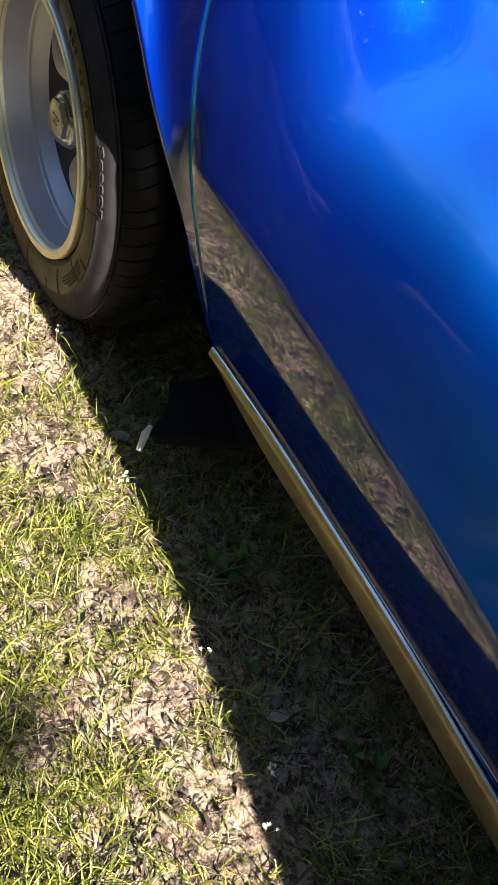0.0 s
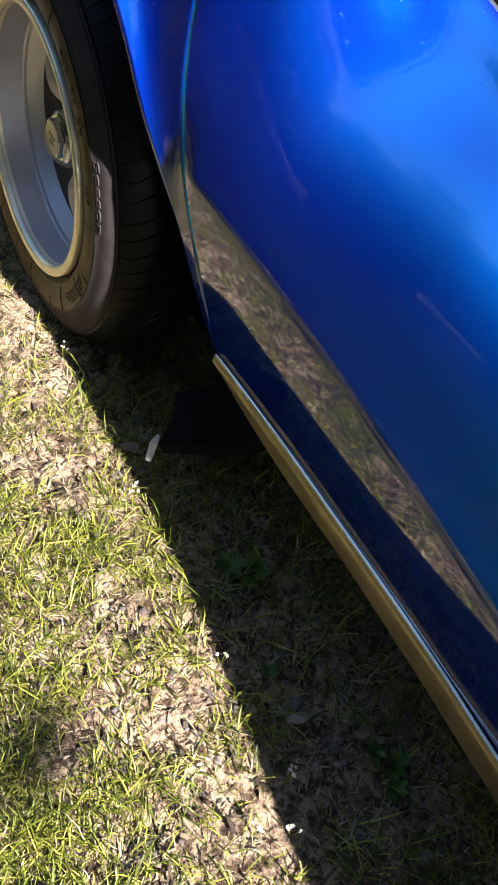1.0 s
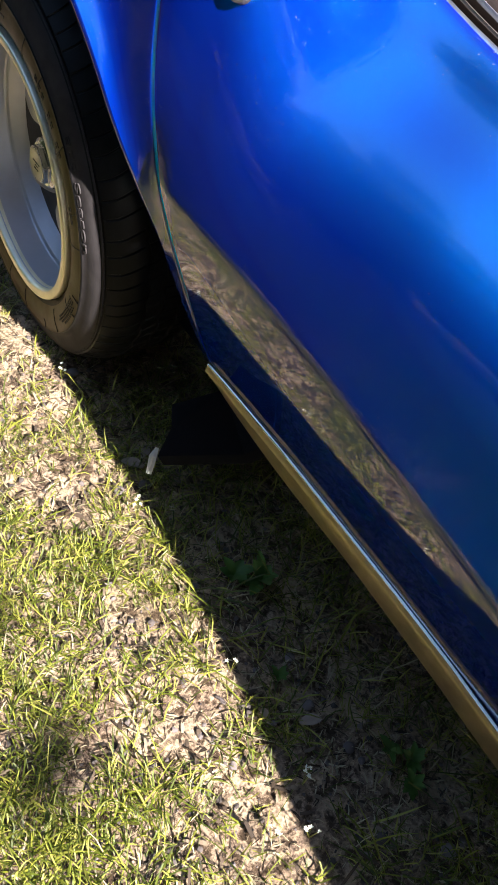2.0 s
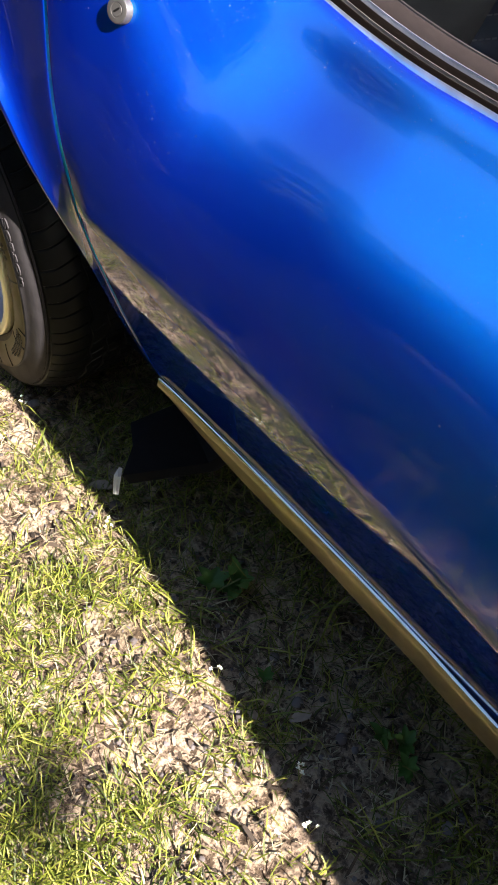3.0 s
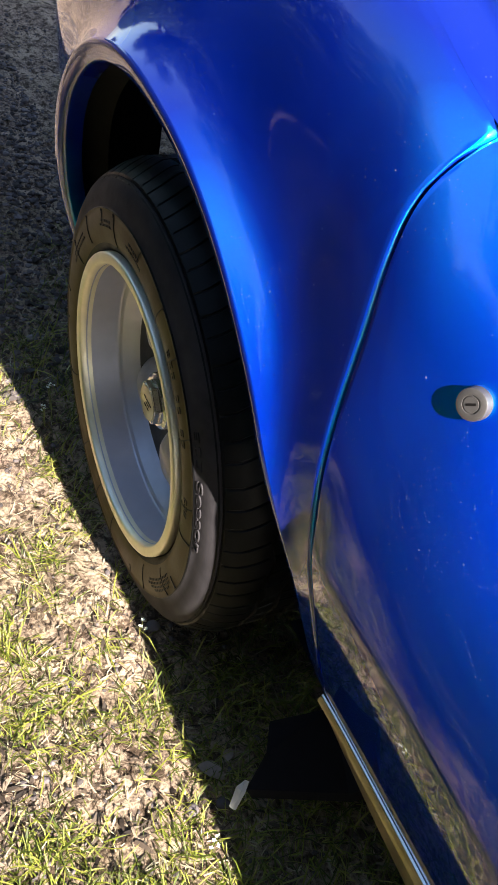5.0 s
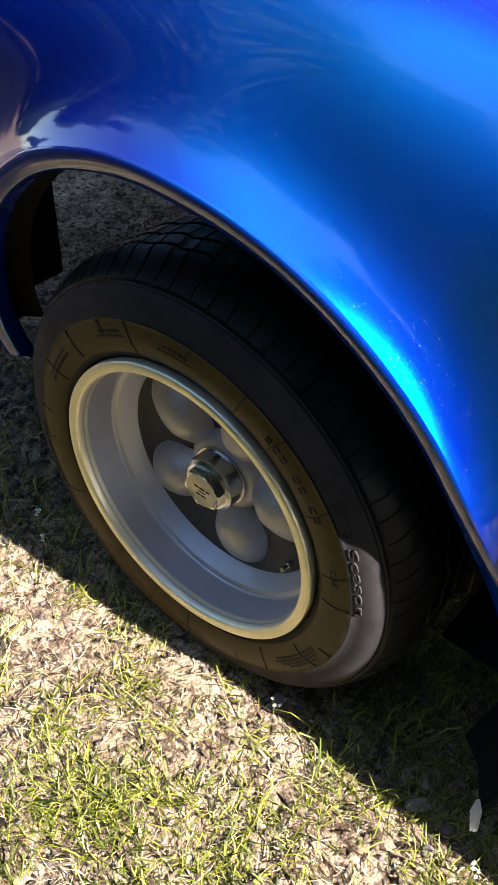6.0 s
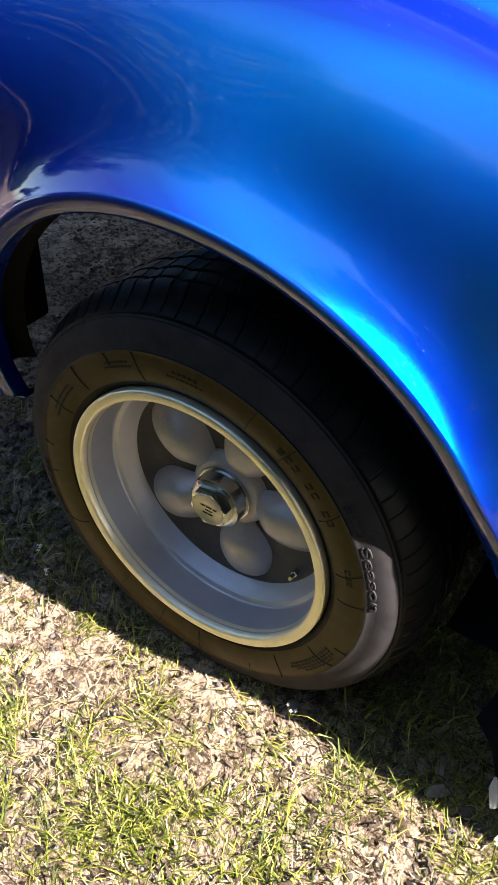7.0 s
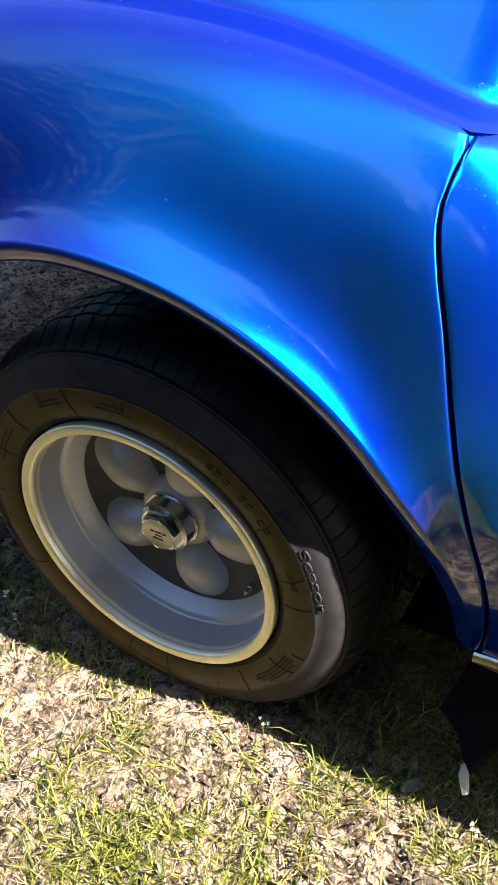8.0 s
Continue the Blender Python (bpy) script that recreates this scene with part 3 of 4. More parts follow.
def cabin():
    bm = bmesh.new()
    box(bm, (0.62, 0.56, 0.42), (0.52, 0.46, 0.16), 0.04)
    part("seat_cushion", bm, SHADED_VINYL, car, "navy black vinyl seat cushion")
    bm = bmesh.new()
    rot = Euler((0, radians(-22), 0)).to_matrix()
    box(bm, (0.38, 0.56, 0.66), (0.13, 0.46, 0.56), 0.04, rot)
    back = part("seat_back", bm, SHADED_VINYL, car, "navy black vinyl seat back with stitched pleats")
    # side bolster of the seat with two stitched seams along its top
    bm = bmesh.new()
    rot = Euler((radians(38), radians(-22), 0)).to_matrix()
    centre = Vector((0.51, 0.63, 0.545))
    box(bm, centre, (0.44, 0.22, 0.12), 0.035, rot)
    bolster = part("seat_bolster", bm, NAVY, back, "navy vinyl seat bolster")
    for y in (0.012, 0.052):
        for k in range(30):
            c = centre + rot @ Vector((-0.165 + 0.0112 * k, y, 0.0604))
            bm = bmesh.new()
            box(bm, c, (0.0075, 0.0022, 0.0016), 0, rot)
            part("stitch", bm, THREAD, bolster)
    bm = bmesh.new()
    box(bm, (0.66, MID, 0.42), (1.3, 0.17, 0.22), 0.03)
    part("centre_console", bm, SHADED_VINYL, car, "black centre console")
    bm = bmesh.new()
    box(bm, (1.45, MID, 0.62), (0.25, 1.2, 0.22), 0.05)
    part("dashboard", bm, SHADED_VINYL, car, "black dashboard")
    bm = bmesh.new()
    box(bm, (0.70, MID, 0.31), (1.9, 1.35, 0.03), 0.004)
    part("cabin_floor", bm, BLACK, car, "dark cabin floor")
    bm = bmesh.new()
    box(bm, (0.22, MID, 0.62), (0.03, 1.30, 0.62), 0.004)
    part("bulkhead", bm, SHADED_VINYL, car, "dark bulkhead behind the seats")
    # pale belt sleeve beside the seat
    v = []
    path = [Vector((0.490, 0.37, 0.84)), Vector((0.505, 0.365, 0.79)), Vector((0.520, 0.36, 0.74)), Vector((0.528, 0.358, 0.715))]
    for p in path:
        for dx, dy in ((-.027, 0), (-.024, -.004), (-.004, -.006), (0, -.0045), (.004, -.006), (.024, -.004), (.027, 0), (.024, .004), (-.024, .004)):
            v.append(p + Vector((dx, dy, 0)))
    belt = piece("seat_belt", v, grid_faces(4, 9, True), CREAM, car, "pale stitched seat belt sleeve", sharp=50)
    bm = bmesh.new()
    box(bm, (0.532, 0.360, 0.690), (0.056, 0.022, 0.055), 0.006)
    part("belt_buckle", bm, BLACK, belt, "black belt buckle")


cabin()


def sill_trim():
    """Bright metal trim along the sill, tapering at its rear end."""
    xs = np.concatenate([np.linspace(0.436, 0.62, 22), np.linspace(0.64, 1.80, 50)])
    v = []
    sec_n = 12
    for x in xs:
        h, zt = SILL_H(x), SILL(x)
        wide = smooth01((x - 0.47) / 0.08) * smooth01((0.86 - x) / 0.16)
        y0 = side_y(x, zt) - 0.001
        for dy, dz in ((.014, -.002), (.002, -.002), (-.0008, -.0012), (-.0018, -.0012), (-.0024, -.0030), (-.0024, -.0046), (-.0034, -.0060), (-.0042, -.0090),
                       (-.0044 - .001 * wide, -.0130), (-.0022, -.6 * h), (.0020, -1.04 * h), (.012, -1.12 * h)):
            v.append((x, y0 + dy, zt + dz))
    f = [q[::-1] for q in grid_faces(len(xs), sec_n)]
    f.append(tuple(range(sec_n)))
    trim = piece("sill_trim", v, f, GROUND_TINT_TRIM, car, "worn bright metal sill trim", sharp=28)
    pts = [(x, side_y(x, SILL(x)) - 0.0030, SILL(x) - 0.0010) for x in xs]
    v, f = swept(pts, [(-.0006, -.0008), (-.0006, .0002), (0, .0009), (.0018, .0020), (.0024, .0020), (.0024, -.0008)])
    piece("trim_bead", v, f, CHROME, trim, "polished upper edge of the trim", sharp=30)
    v = []
    for x in xs:
        y0 = side_y(x, SILL(x))
        for dy, z in ((.016, .208), (.020, SILL(x) - SILL_H(x) + .004), (.05, .155), (.30, .150)):
            v.append((x, y0 + dy, z))
    piece("sill_underside", v, [q[::-1] for q in grid_faces(len(xs), 4)], BLACK, car, "black sill underside")


sill_trim()


def closing_panels():
    """Dark panels added behind the door gap and along the rocker to stop sun leaks."""
    xs = np.linspace(0.33, 1.80, 40)
    v = []
    for x in xs:
        z = SILL(x) - 0.004
        y0 = side_y(max(x, 0.44), z)
        for dy in (.006, .06, .32):
            v.append((x, y0 + dy, z))
    piece("rocker_light_stop", v, grid_faces(len(xs), 3), BLACK, car, "dark panel added to stop sun leaking under the door")
    # added plate blocks sun and blackens the door gap
    v = []
    zs = np.linspace(0.20, 0.850, 40)
    for z in zs:
        x = SEAM(z)
        y = side_y(x, z)
        for dx, dy in ((-.03, .017), (.004, .015), (.06, .019), (.07, .09)):
            v.append((x + dx, side_y(x + dx, z) + dy, z))
    piece("door_gap_backing", v, grid_faces(len(zs), 4), BLACK, car, "dark plate added behind the door gap")


closing_panels()


def underbody():
    bm = bmesh.new()
    box(bm, (1.55, MID, 0.19), (2.3, 1.30, 0.05), 0.01)
    part("floor_pan", bm, BLACK, car, "black floor pan")
    bm = bmesh.new()
    box(bm, (-0.80, MID + 0.05, 0.56), (0.50, 1.20, 0.10), 0.03)
    part("rear_floor", bm, BLACK, car, "black rear floor")
    # wheel house liner: a deep shell inside the arch
    cx, cz = ARCH_C
    v = []
    angs = np.linspace(-12, 173, 60)
    for a in angs:
        r = ARCH_R(a) - 0.018
        xb, zb = cx + ARCH_R(a) * math.cos(radians(a)), cz + ARCH_R(a) * math.sin(radians(a))
        y0 = side_y(xb, zb) + 0.012
        deep = 1 - 0.68 * smooth01((a - 85) / 35)
        for dy, dr in ((0, 0), (.05 * deep, .012), (.13 * deep, .012), (.20 * deep, -.01)):
            v.append((cx + (r + dr) * math.cos(radians(a)), y0 + dy, cz + (r + dr) * math.sin(radians(a))))
    piece("wheel_house", v, grid_faces(60, 4), BLACK, car, "black wheel house liner")
    bm = bmesh.new()
    box(bm, (-0.446, 0.128, 0.480), (0.012, 0.146, 0.245), 0.004)
    part("wheel_house_rear", bm, BLACK, car, "black rear wall of the wheel house")
    # inner front wall of the wheel house and the half shaft
    v = []
    for a in np.linspace(-10, 100, 30):
        for rr in (0.30, 0.45):
            v.append((cx + rr * math.cos(radians(a)), 0.235, cz + rr * math.sin(radians(a))))
    piece("inner_arch_wall", v, grid_faces(30, 2), BLACK, car)
    bm = bmesh.new()
    bmesh.ops.create_cone(bm, cap_ends=True, segments=20, radius1=0.035, radius2=0.035, depth=1.3, matrix=pose(0, MID, WHEEL_Z, 90, 0, 0))
    part("half_shaft", bm, BLACK, car)


underbody()


# ---- wheels ----
def tyre_mesh():
    pitches = 72
    cell = (0.0, 0.045, 0.10, 0.145, 0.36, 0.58, 0.80)   # the first four make a narrow cross groove
    steps = pitches * len(cell)
    prof = [(.205, .020), (.2085, .013), (.212, .0095), (.216, .0075), (.222, .0045), (.232, .0018), (.244, .0008), (.256, .0018), (.2605, .0028), (.2625, .0018), (.2645, .0038),
            (.268, .0056), (.275, .0068), (.284, .0088), (.292, .0120), (.2985, .0165), (.3005, .0185), (.3012, .0210), (.3050, .0222), (.3068, .0252), (.3105, .0315), (.3148, .0395), (.3184, .0480), (.3212, .0565)]
    flat = [(.3232, y) for y in (.064, .070, .0738, .0745, .0800, .0807, .088, .0955, .1023, .103, .1085, .1092, .118, .126, .1335, .1342, .140, .1407, .148, .155, .160)]
    deep = (.0745, .0800, .103, .1085, .1342, .140)
    back = [(r, 0.222 - y) for r, y in reversed(prof)]
    full = prof + flat + back
    n0, n1 = len(prof), len(prof) + len(flat)
    v = []
    for i, (r, y) in enumerate(full):
        mirror = 0.222 - y if i >= n1 else y
        cut = 19 <= i < n1 or i >= n1 and mirror > 0.034
        lean = 0.0 if mirror < 0.031 else 0.55 * smooth01((mirror - 0.032) / 0.05) + 0.35 * smooth01((mirror - 0.082) / 0.03)
        for k in range(steps):
            p, c = divmod(k, len(cell))
            a = 2 * math.pi * (p + cell[c] + lean + 0.07 * math.sin(p * 2.4)) / pitches
            rr = r
            if y in deep and n0 <= i < n1:
                rr -= 0.0038
            elif cut and c in (1, 2):
                rr -= (0.0014 if mirror > 0.070 else 0.0028) if mirror > 0.045 else 0.0016
            elif cut and c == 5 and 0.045 < mirror and p % 2:
                rr -= 0.0016
            if 15 <= i <= 18 and k % 2:
                rr -= 0.0009
            z = rr * math.sin(a)
            # the long grooves wander from side to side
            yy = y + (0.0022 * math.sin(math.pi * (p + cell[c])) if n0 <= i < n1 else 0.0)
            if z < -0.290:
                sag = -0.290 - z
                z = -0.290 - 0.15 * sag
                yy += (-1 if y < 0.11 else 1) * sag * 0.25
            v.append((rr * math.cos(a), yy, z))
    me = mesh_of("tyre", v, [q[::-1] for q in grid_faces(len(full), steps, True)], RUBBER)
    me.set_sharp_from_angle(angle=radians(32))
    return me


def petal(a):
    """One rounded spoke lobe of the alloy wheel, swelling outwards."""
    v = []
    nu, nw = 26, 20
    for i in range(nu):
        u = i / (nu - 1)
        rad = 0.030 + 0.130 * u
        half = 0.0005 + 0.017 * (1 - smooth01(u / 0.5)) + 0.047 * smooth01((u + 0.05) / 0.62) * max(0.0, 1 - max(0.0, (u - 0.55) / 0.45) ** 2.6) ** 0.5
        for j in range(nw):
            t = j / (nw - 1) * 2 - 1
            h = 0.034 * (1 - abs(t) ** 2.6) * (0.55 + 0.45 * math.sin(math.pi * min(1, 0.12 + u * 0.80))) * (1 - u**8) ** 0.6
            v.append((rad, 0.0965 - h * (0.22 + 0.78 * smooth01(u / 0.42)), half * t))
    c, s = math.cos(a), math.sin(a)
    v = [(x * c - z * s, y, x * s + z * c) for x, y, z in v]
    return v, grid_faces(nu, nw)


TYRE = tyre_mesh()
LIP = [(.1900, .018), (.1912, .008), (.1926, .0025), (.1940, .0008), (.1960, .0000), (.2010, -.0004), (.2050, -.0006), (.2070, .0002), (.2078, .003), (.2080, .012)]
BARREL = [(.1908, .010), (.1903, .022), (.1893, .036), (.1880, .048), (.1866, .0580), (.1850, .0608), (.1815, .0622), (.1790, .0640), (.1750, .0695), (.1705, .0765), (.1672, .0820), (.1650, .0845), (.1632, .0880), (.1625, .094)]


def moved(verts, x, y, flip):
    s = -1 if flip else 1
    return [(x + s * a, y + s * b, WHEEL_Z + c) for a, b, c in verts]


def wheel_at(x, y, flip=False, detail=True):
    tyre = new("tyre", TYRE)
    tyre.parent = car
    tyre.matrix_basis = pose(x, y, WHEEL_Z, 0, 0, 180 if flip else 0)
    tagged(tyre, "dusty black tyre with a brown worn sidewall")
    steps = 128 if detail else 64
    v, f = turned(BARREL, steps)
    ob = piece("wheel", moved(v, x, y, flip), f, SATIN, car, "deep dish alloy wheel with a satin barrel", sharp=18)
    v, f = turned(LIP[::-1], steps)
    piece("rim_lip", moved(v, x, y, flip), f, POLISHED, ob, "polished aluminium rim lip", sharp=60)
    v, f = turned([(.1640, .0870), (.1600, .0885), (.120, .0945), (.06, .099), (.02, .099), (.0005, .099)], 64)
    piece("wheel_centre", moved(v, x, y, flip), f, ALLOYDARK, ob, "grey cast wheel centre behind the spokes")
    for k in range(5):
        v, f = petal(radians(-2 + 72 * k))
        piece("spoke", moved(v, x, y, flip), f, ALLOY, ob, "rounded cast spoke")
    v, f = turned([(.062, .099), (.056, .0865), (.050, .0822), (.0436, .0815), (.040, .083)], 64)
    piece("hub_boss", moved(v, x, y, flip), f, ALLOY, ob, "cast hub boss", sharp=40)
    v, f = turned([(.0425, .084), (.0436, .0810), (.0436, .0785), (.0430, .0772), (.0405, .0772)], 64)
    piece("hub_flange", moved(v, x, y, flip), f, HUBMETAL, ob, "thin bright hub flange", sharp=30)
    v, f = turned([(.0400, .080), (.0398, .064)], 64)
    piece("hub_groove", moved(v, x, y, flip), f, BLACK, ob, "dark groove round the hub")
    v, f = turned([(.0392, .0782), (.0404, .0776), (.0404, .0570), (.0396, .0545), (.0345, .0508), (.0320, .0512), (.010, .0530)], 64)
    piece("hub_ring", moved(v, x, y, flip), f, HUBMETAL, ob, "bright hub ring", sharp=30)
    return ob, tyre


wheel, tyre = wheel_at(0, 0)
bm = bmesh.new()
bmesh.ops.create_cone(bm, cap_ends=True, segments=6, radius1=0.0318, radius2=0.0312, depth=0.015, matrix=pose(0, 0.0479, WHEEL_Z, 90, 14, 0))
bmesh.ops.bevel(bm, geom=bm.edges[:], offset=0.0018, segments=2, affect="EDGES")
part("hub_cap", bm, HUBMETAL, wheel, "hexagonal bright hub cap")
v, f = turned([(.0262, .0415), (.0258, .0402), (.0250, .0396), (.0245, .0402), (.0005, .0402)], 48)
piece("cap_face", moved(v, 0, 0, False), f, CAPLABEL, wheel, "brass coloured cap face")
for dx, dz, w, h in ((-.008, .005, .007, .0022), (.002, .005, .009, .0022), (.012, .005, .006, .0022), (.002, -.001, .012, .0012), (-.004, -.007, .008, .0022), (.005, -.007, .007, .0022)):
    bm = bmesh.new()
    box(bm, (dx, 0.0399, WHEEL_Z + dz), (w, 0.0008, h), 0)
    part("label_bar", bm, INK, wheel, "dark bar on the cap face")
bm = bmesh.new()
a = radians(-34)
vp = Vector((0.148 * math.cos(a), 0.072, WHEEL_Z + 0.148 * math.sin(a)))
tilt = Matrix.Translation(vp) @ pose(0, 0, 0, 70, 20, 0)
bmesh.ops.create_cone(bm, cap_ends=True, segments=12, radius1=0.0046, radius2=0.0042, depth=0.012, matrix=tilt @ pose(0, 0, -0.010))
bmesh.ops.create_cone(bm, cap_ends=True, segments=12, radius1=0.0030, radius2=0.0030, depth=0.020, matrix=tilt)
part("valve_stem", bm, CHROME, wheel, "metal valve stem")


def on_sidewall(r):
    """y of the outer sidewall at a radius."""
    rs = [.212, .216, .222, .232, .244, .256, .2625, .2645, .268, .275, .284, .292, .2985]
    ys = [.0095, .0075, .0045, .0018, .0008, .0018, .0018, .0038, .0056, .0068, .0088, .0120, .0165]
    return float(np.interp(r, rs, ys)) - 0.0005


def sidewall_bars(name, a0, a1, r0, r1, count, gap, mat, rise=0.0009, split=False):
    """Plain raised bars where the moulded writing stands."""
    v, f = [], []
    for k in range(count):
        s0 = a0 + (a1 - a0) * (k + gap / 2) / count
        s1 = a0 + (a1 - a0) * (k + 1 - gap / 2) / count
        b = len(v)
        for lift in (0.0006, -rise):
            for s, r in ((s0, r0), (s1, r0), (s1, r1), (s0, r1)):
                v.append((r * math.cos(radians(s)), on_sidewall(r) + lift, r * math.sin(radians(s))))
        f += [(b + 4, b + 5, b + 6, b + 7), (b, b + 1, b + 5, b + 4), (b + 1, b + 2, b + 6, b + 5), (b + 2, b + 3, b + 7, b + 6), (b + 3, b, b + 4, b + 7)]
        if split:
            piece(name, v, f, mat, tyre, "", smooth=False)
            v, f = [], []
    if not split:
        tagged(piece(name, v, f, mat, tyre, "", smooth=False), kind="stuff")


v, f = turned([(.2185, .0056), (.222, .0040), (.232, .0013), (.244, .0003), (.256, .0013), (.2603, .0022), (.2624, .0012)], 160)
piece("brown_ring", v, f, RINGBROWN, tyre, "brown inner ring of the sidewall")
v, f = turned([(.2640, .0032), (.268, .0051), (.275, .0063), (.284, .0083), (.292, .0115), (.2984, .0160)], 160)
piece("sidewall_band", v, f, SIDEWALL, tyre, "grey scuffed outer sidewall band")
v, f = turned([(.3000, .0175), (.3016, .0182), (.3016, .0198), (.3006, .0205)], 160)
piece("shoulder_rib", v, f, SIDEWALL, tyre)
# moulded writing on the tyre, as plain bars
def glyph(name, a0, r0, width, height, kind, mat, rise):
    """One moulded letter shape as plain bars: two cross bars and a stem."""
    t = height * 0.2
    bars = [(0, 1, r0, r0 + t), (0, 1, r0 + height - t, r0 + height)]
    bars += [(0, .25, r0 + t, r0 + height - t)] if kind % 2 else [(.75, 1, r0 + t, r0 + height - t)]
    if kind % 3 == 0:
        bars.append((0, 1, r0 + height * 0.42, r0 + height * 0.58))
    for s0, s1, q0, q1 in bars:
        sidewall_bars(name, a0 - width * s0, a0 - width * s1, q0, q1, 1, 0, mat, rise, True)


for k in range(9):
    if k not in (3, 6):
        glyph("size_bar", 58 - 3.0 * k, .2375, 1.9, .0095, k, INK, .0007)
for k in range(3):
    glyph("rating_bar", 17 - 2.2 * k, .2385, 1.5, .008, k + 1, INK, .0007)
for k in range(3):
    glyph("letter_bar", 37 - 3.4 * k, .2672, 2.4, .0110, k, SIDEWALL, .0012)
for k in range(7):
    glyph("letter_bar", 207 - 3.2 * k, .2668, 2.4, .0100, k, SIDEWALL, .0012)


def moulded_word(word, a0, a1, r0, height):
    """Raised lettering bent round the sidewall, the tops of the letters outwards."""
    data = bpy.data.curves.new("word", "FONT")
    data.body = word
    data.extrude = 0.04
    data.bevel_depth = 0.012
    data.resolution_u = 4
    src = new("word", data)
    bpy.context.view_layer.update()
    me = bpy.data.meshes.new_from_object(src.evaluated_get(bpy.context.evaluated_depsgraph_get()))
    bpy.data.objects.remove(src)
    xs = [q.co.x for q in me.vertices]
    ys = [q.co.y for q in me.vertices]
    lo, wide, base, tall = min(xs), max(xs) - min(xs), min(ys), max(ys) - min(ys)
    for q in me.vertices:
        a = radians(a0 + (a1 - a0) * (q.co.x - lo) / wide)
        r = r0 + height * (q.co.y - base) / tall
        q.co = (r * math.cos(a), on_sidewall(r) - 0.0004 - 0.018 * (q.co.z + 0.02), r * math.sin(a))
    me.materials.clear()
    me.materials.append(SIDEWALL)
    ob = new("lettering", me)
    ob.parent = tyre
    tagged(ob, "raised rubber lettering on the sidewall")


moulded_word("Season", 25.0, 4.0, .2672, .0115)
for r0, a0, a1, n in ((.236, -22, -44, 12), (.241, -22, -45, 13), (.246, -22, -43, 12), (.251, -24, -40, 9), (.240, 122, 110, 8), (.246, 121, 111, 6), (.238, 97, 84, 8), (.245, 95, 86, 5), (.238, 160, 142, 10), (.245, 158, 143, 8)):
    sidewall_bars("text_line", a0, a1, r0, r0 + .0032, n, .3, INK, .0006)
for k in range(21):
    # thin mould seams across the brown ring, a little bent
    a0, bow = 17.2 * k + random.uniform(-4, 4), random.uniform(-2.5, 2.5)
    inner = random.choice((.2205, .2235, .244))
    v = []
    for i in range(7):
        r = inner + (.2612 - inner) * i / 6
        for da, lift in ((-.22, .0012), (-.10, -.0006), (.10, -.0006), (.22, .0012)):
            a = radians(a0 + bow * (i / 6) ** 2 + da)
            v.append((r * math.cos(a), on_sidewall(r) - .0004 + lift, r * math.sin(a)))
    piece("mould_line", v, grid_faces(7, 4), INK, tyre)
for x, y, fl in ((2.49, 0.0, False), (0.0, 2 * MID, True), (2.49, 2 * MID, True)):
    wheel_at(x, y, fl, False)


# ---- door fittings ----
def door_fittings():
    x, z = 0.481, 0.730
    n = side_normal(x, z)
    p = Vector((x, side_y(x, z), z))
    m = Matrix.Translation(p) @ n.to_track_quat("Z", "Y").to_matrix().to_4x4()
    prof = [(.0140, -.004), (.0140, .001), (.0136, .0020), (.0136, .0072), (.0130, .0084), (.0118, .0088), (.0078, .0088), (.0075, .0080), (.0066, .0080), (.0063, .0088), (.0005, .0088)]
    v = []
    for r, h in prof:
        for k in range(48):
            a = 2 * math.pi * k / 48
            v.append(m @ Vector((0.9 * r * math.cos(a), 0.9 * r * math.sin(a), h)))
    lock = piece("door_lock", v, grid_faces(len(prof), 48, True), LOCKMETAL, door, "round dull metal key lock", sharp=30)
    bm = bmesh.new()
    box(bm, (0, 0, 0.0089), (0.0080, 0.0020, 0.0008), 0.0003, Euler((0, 0, 0.6)).to_matrix())
    bm.transform(m)
    part("key_slot", bm, INK, lock)


door_fittings()


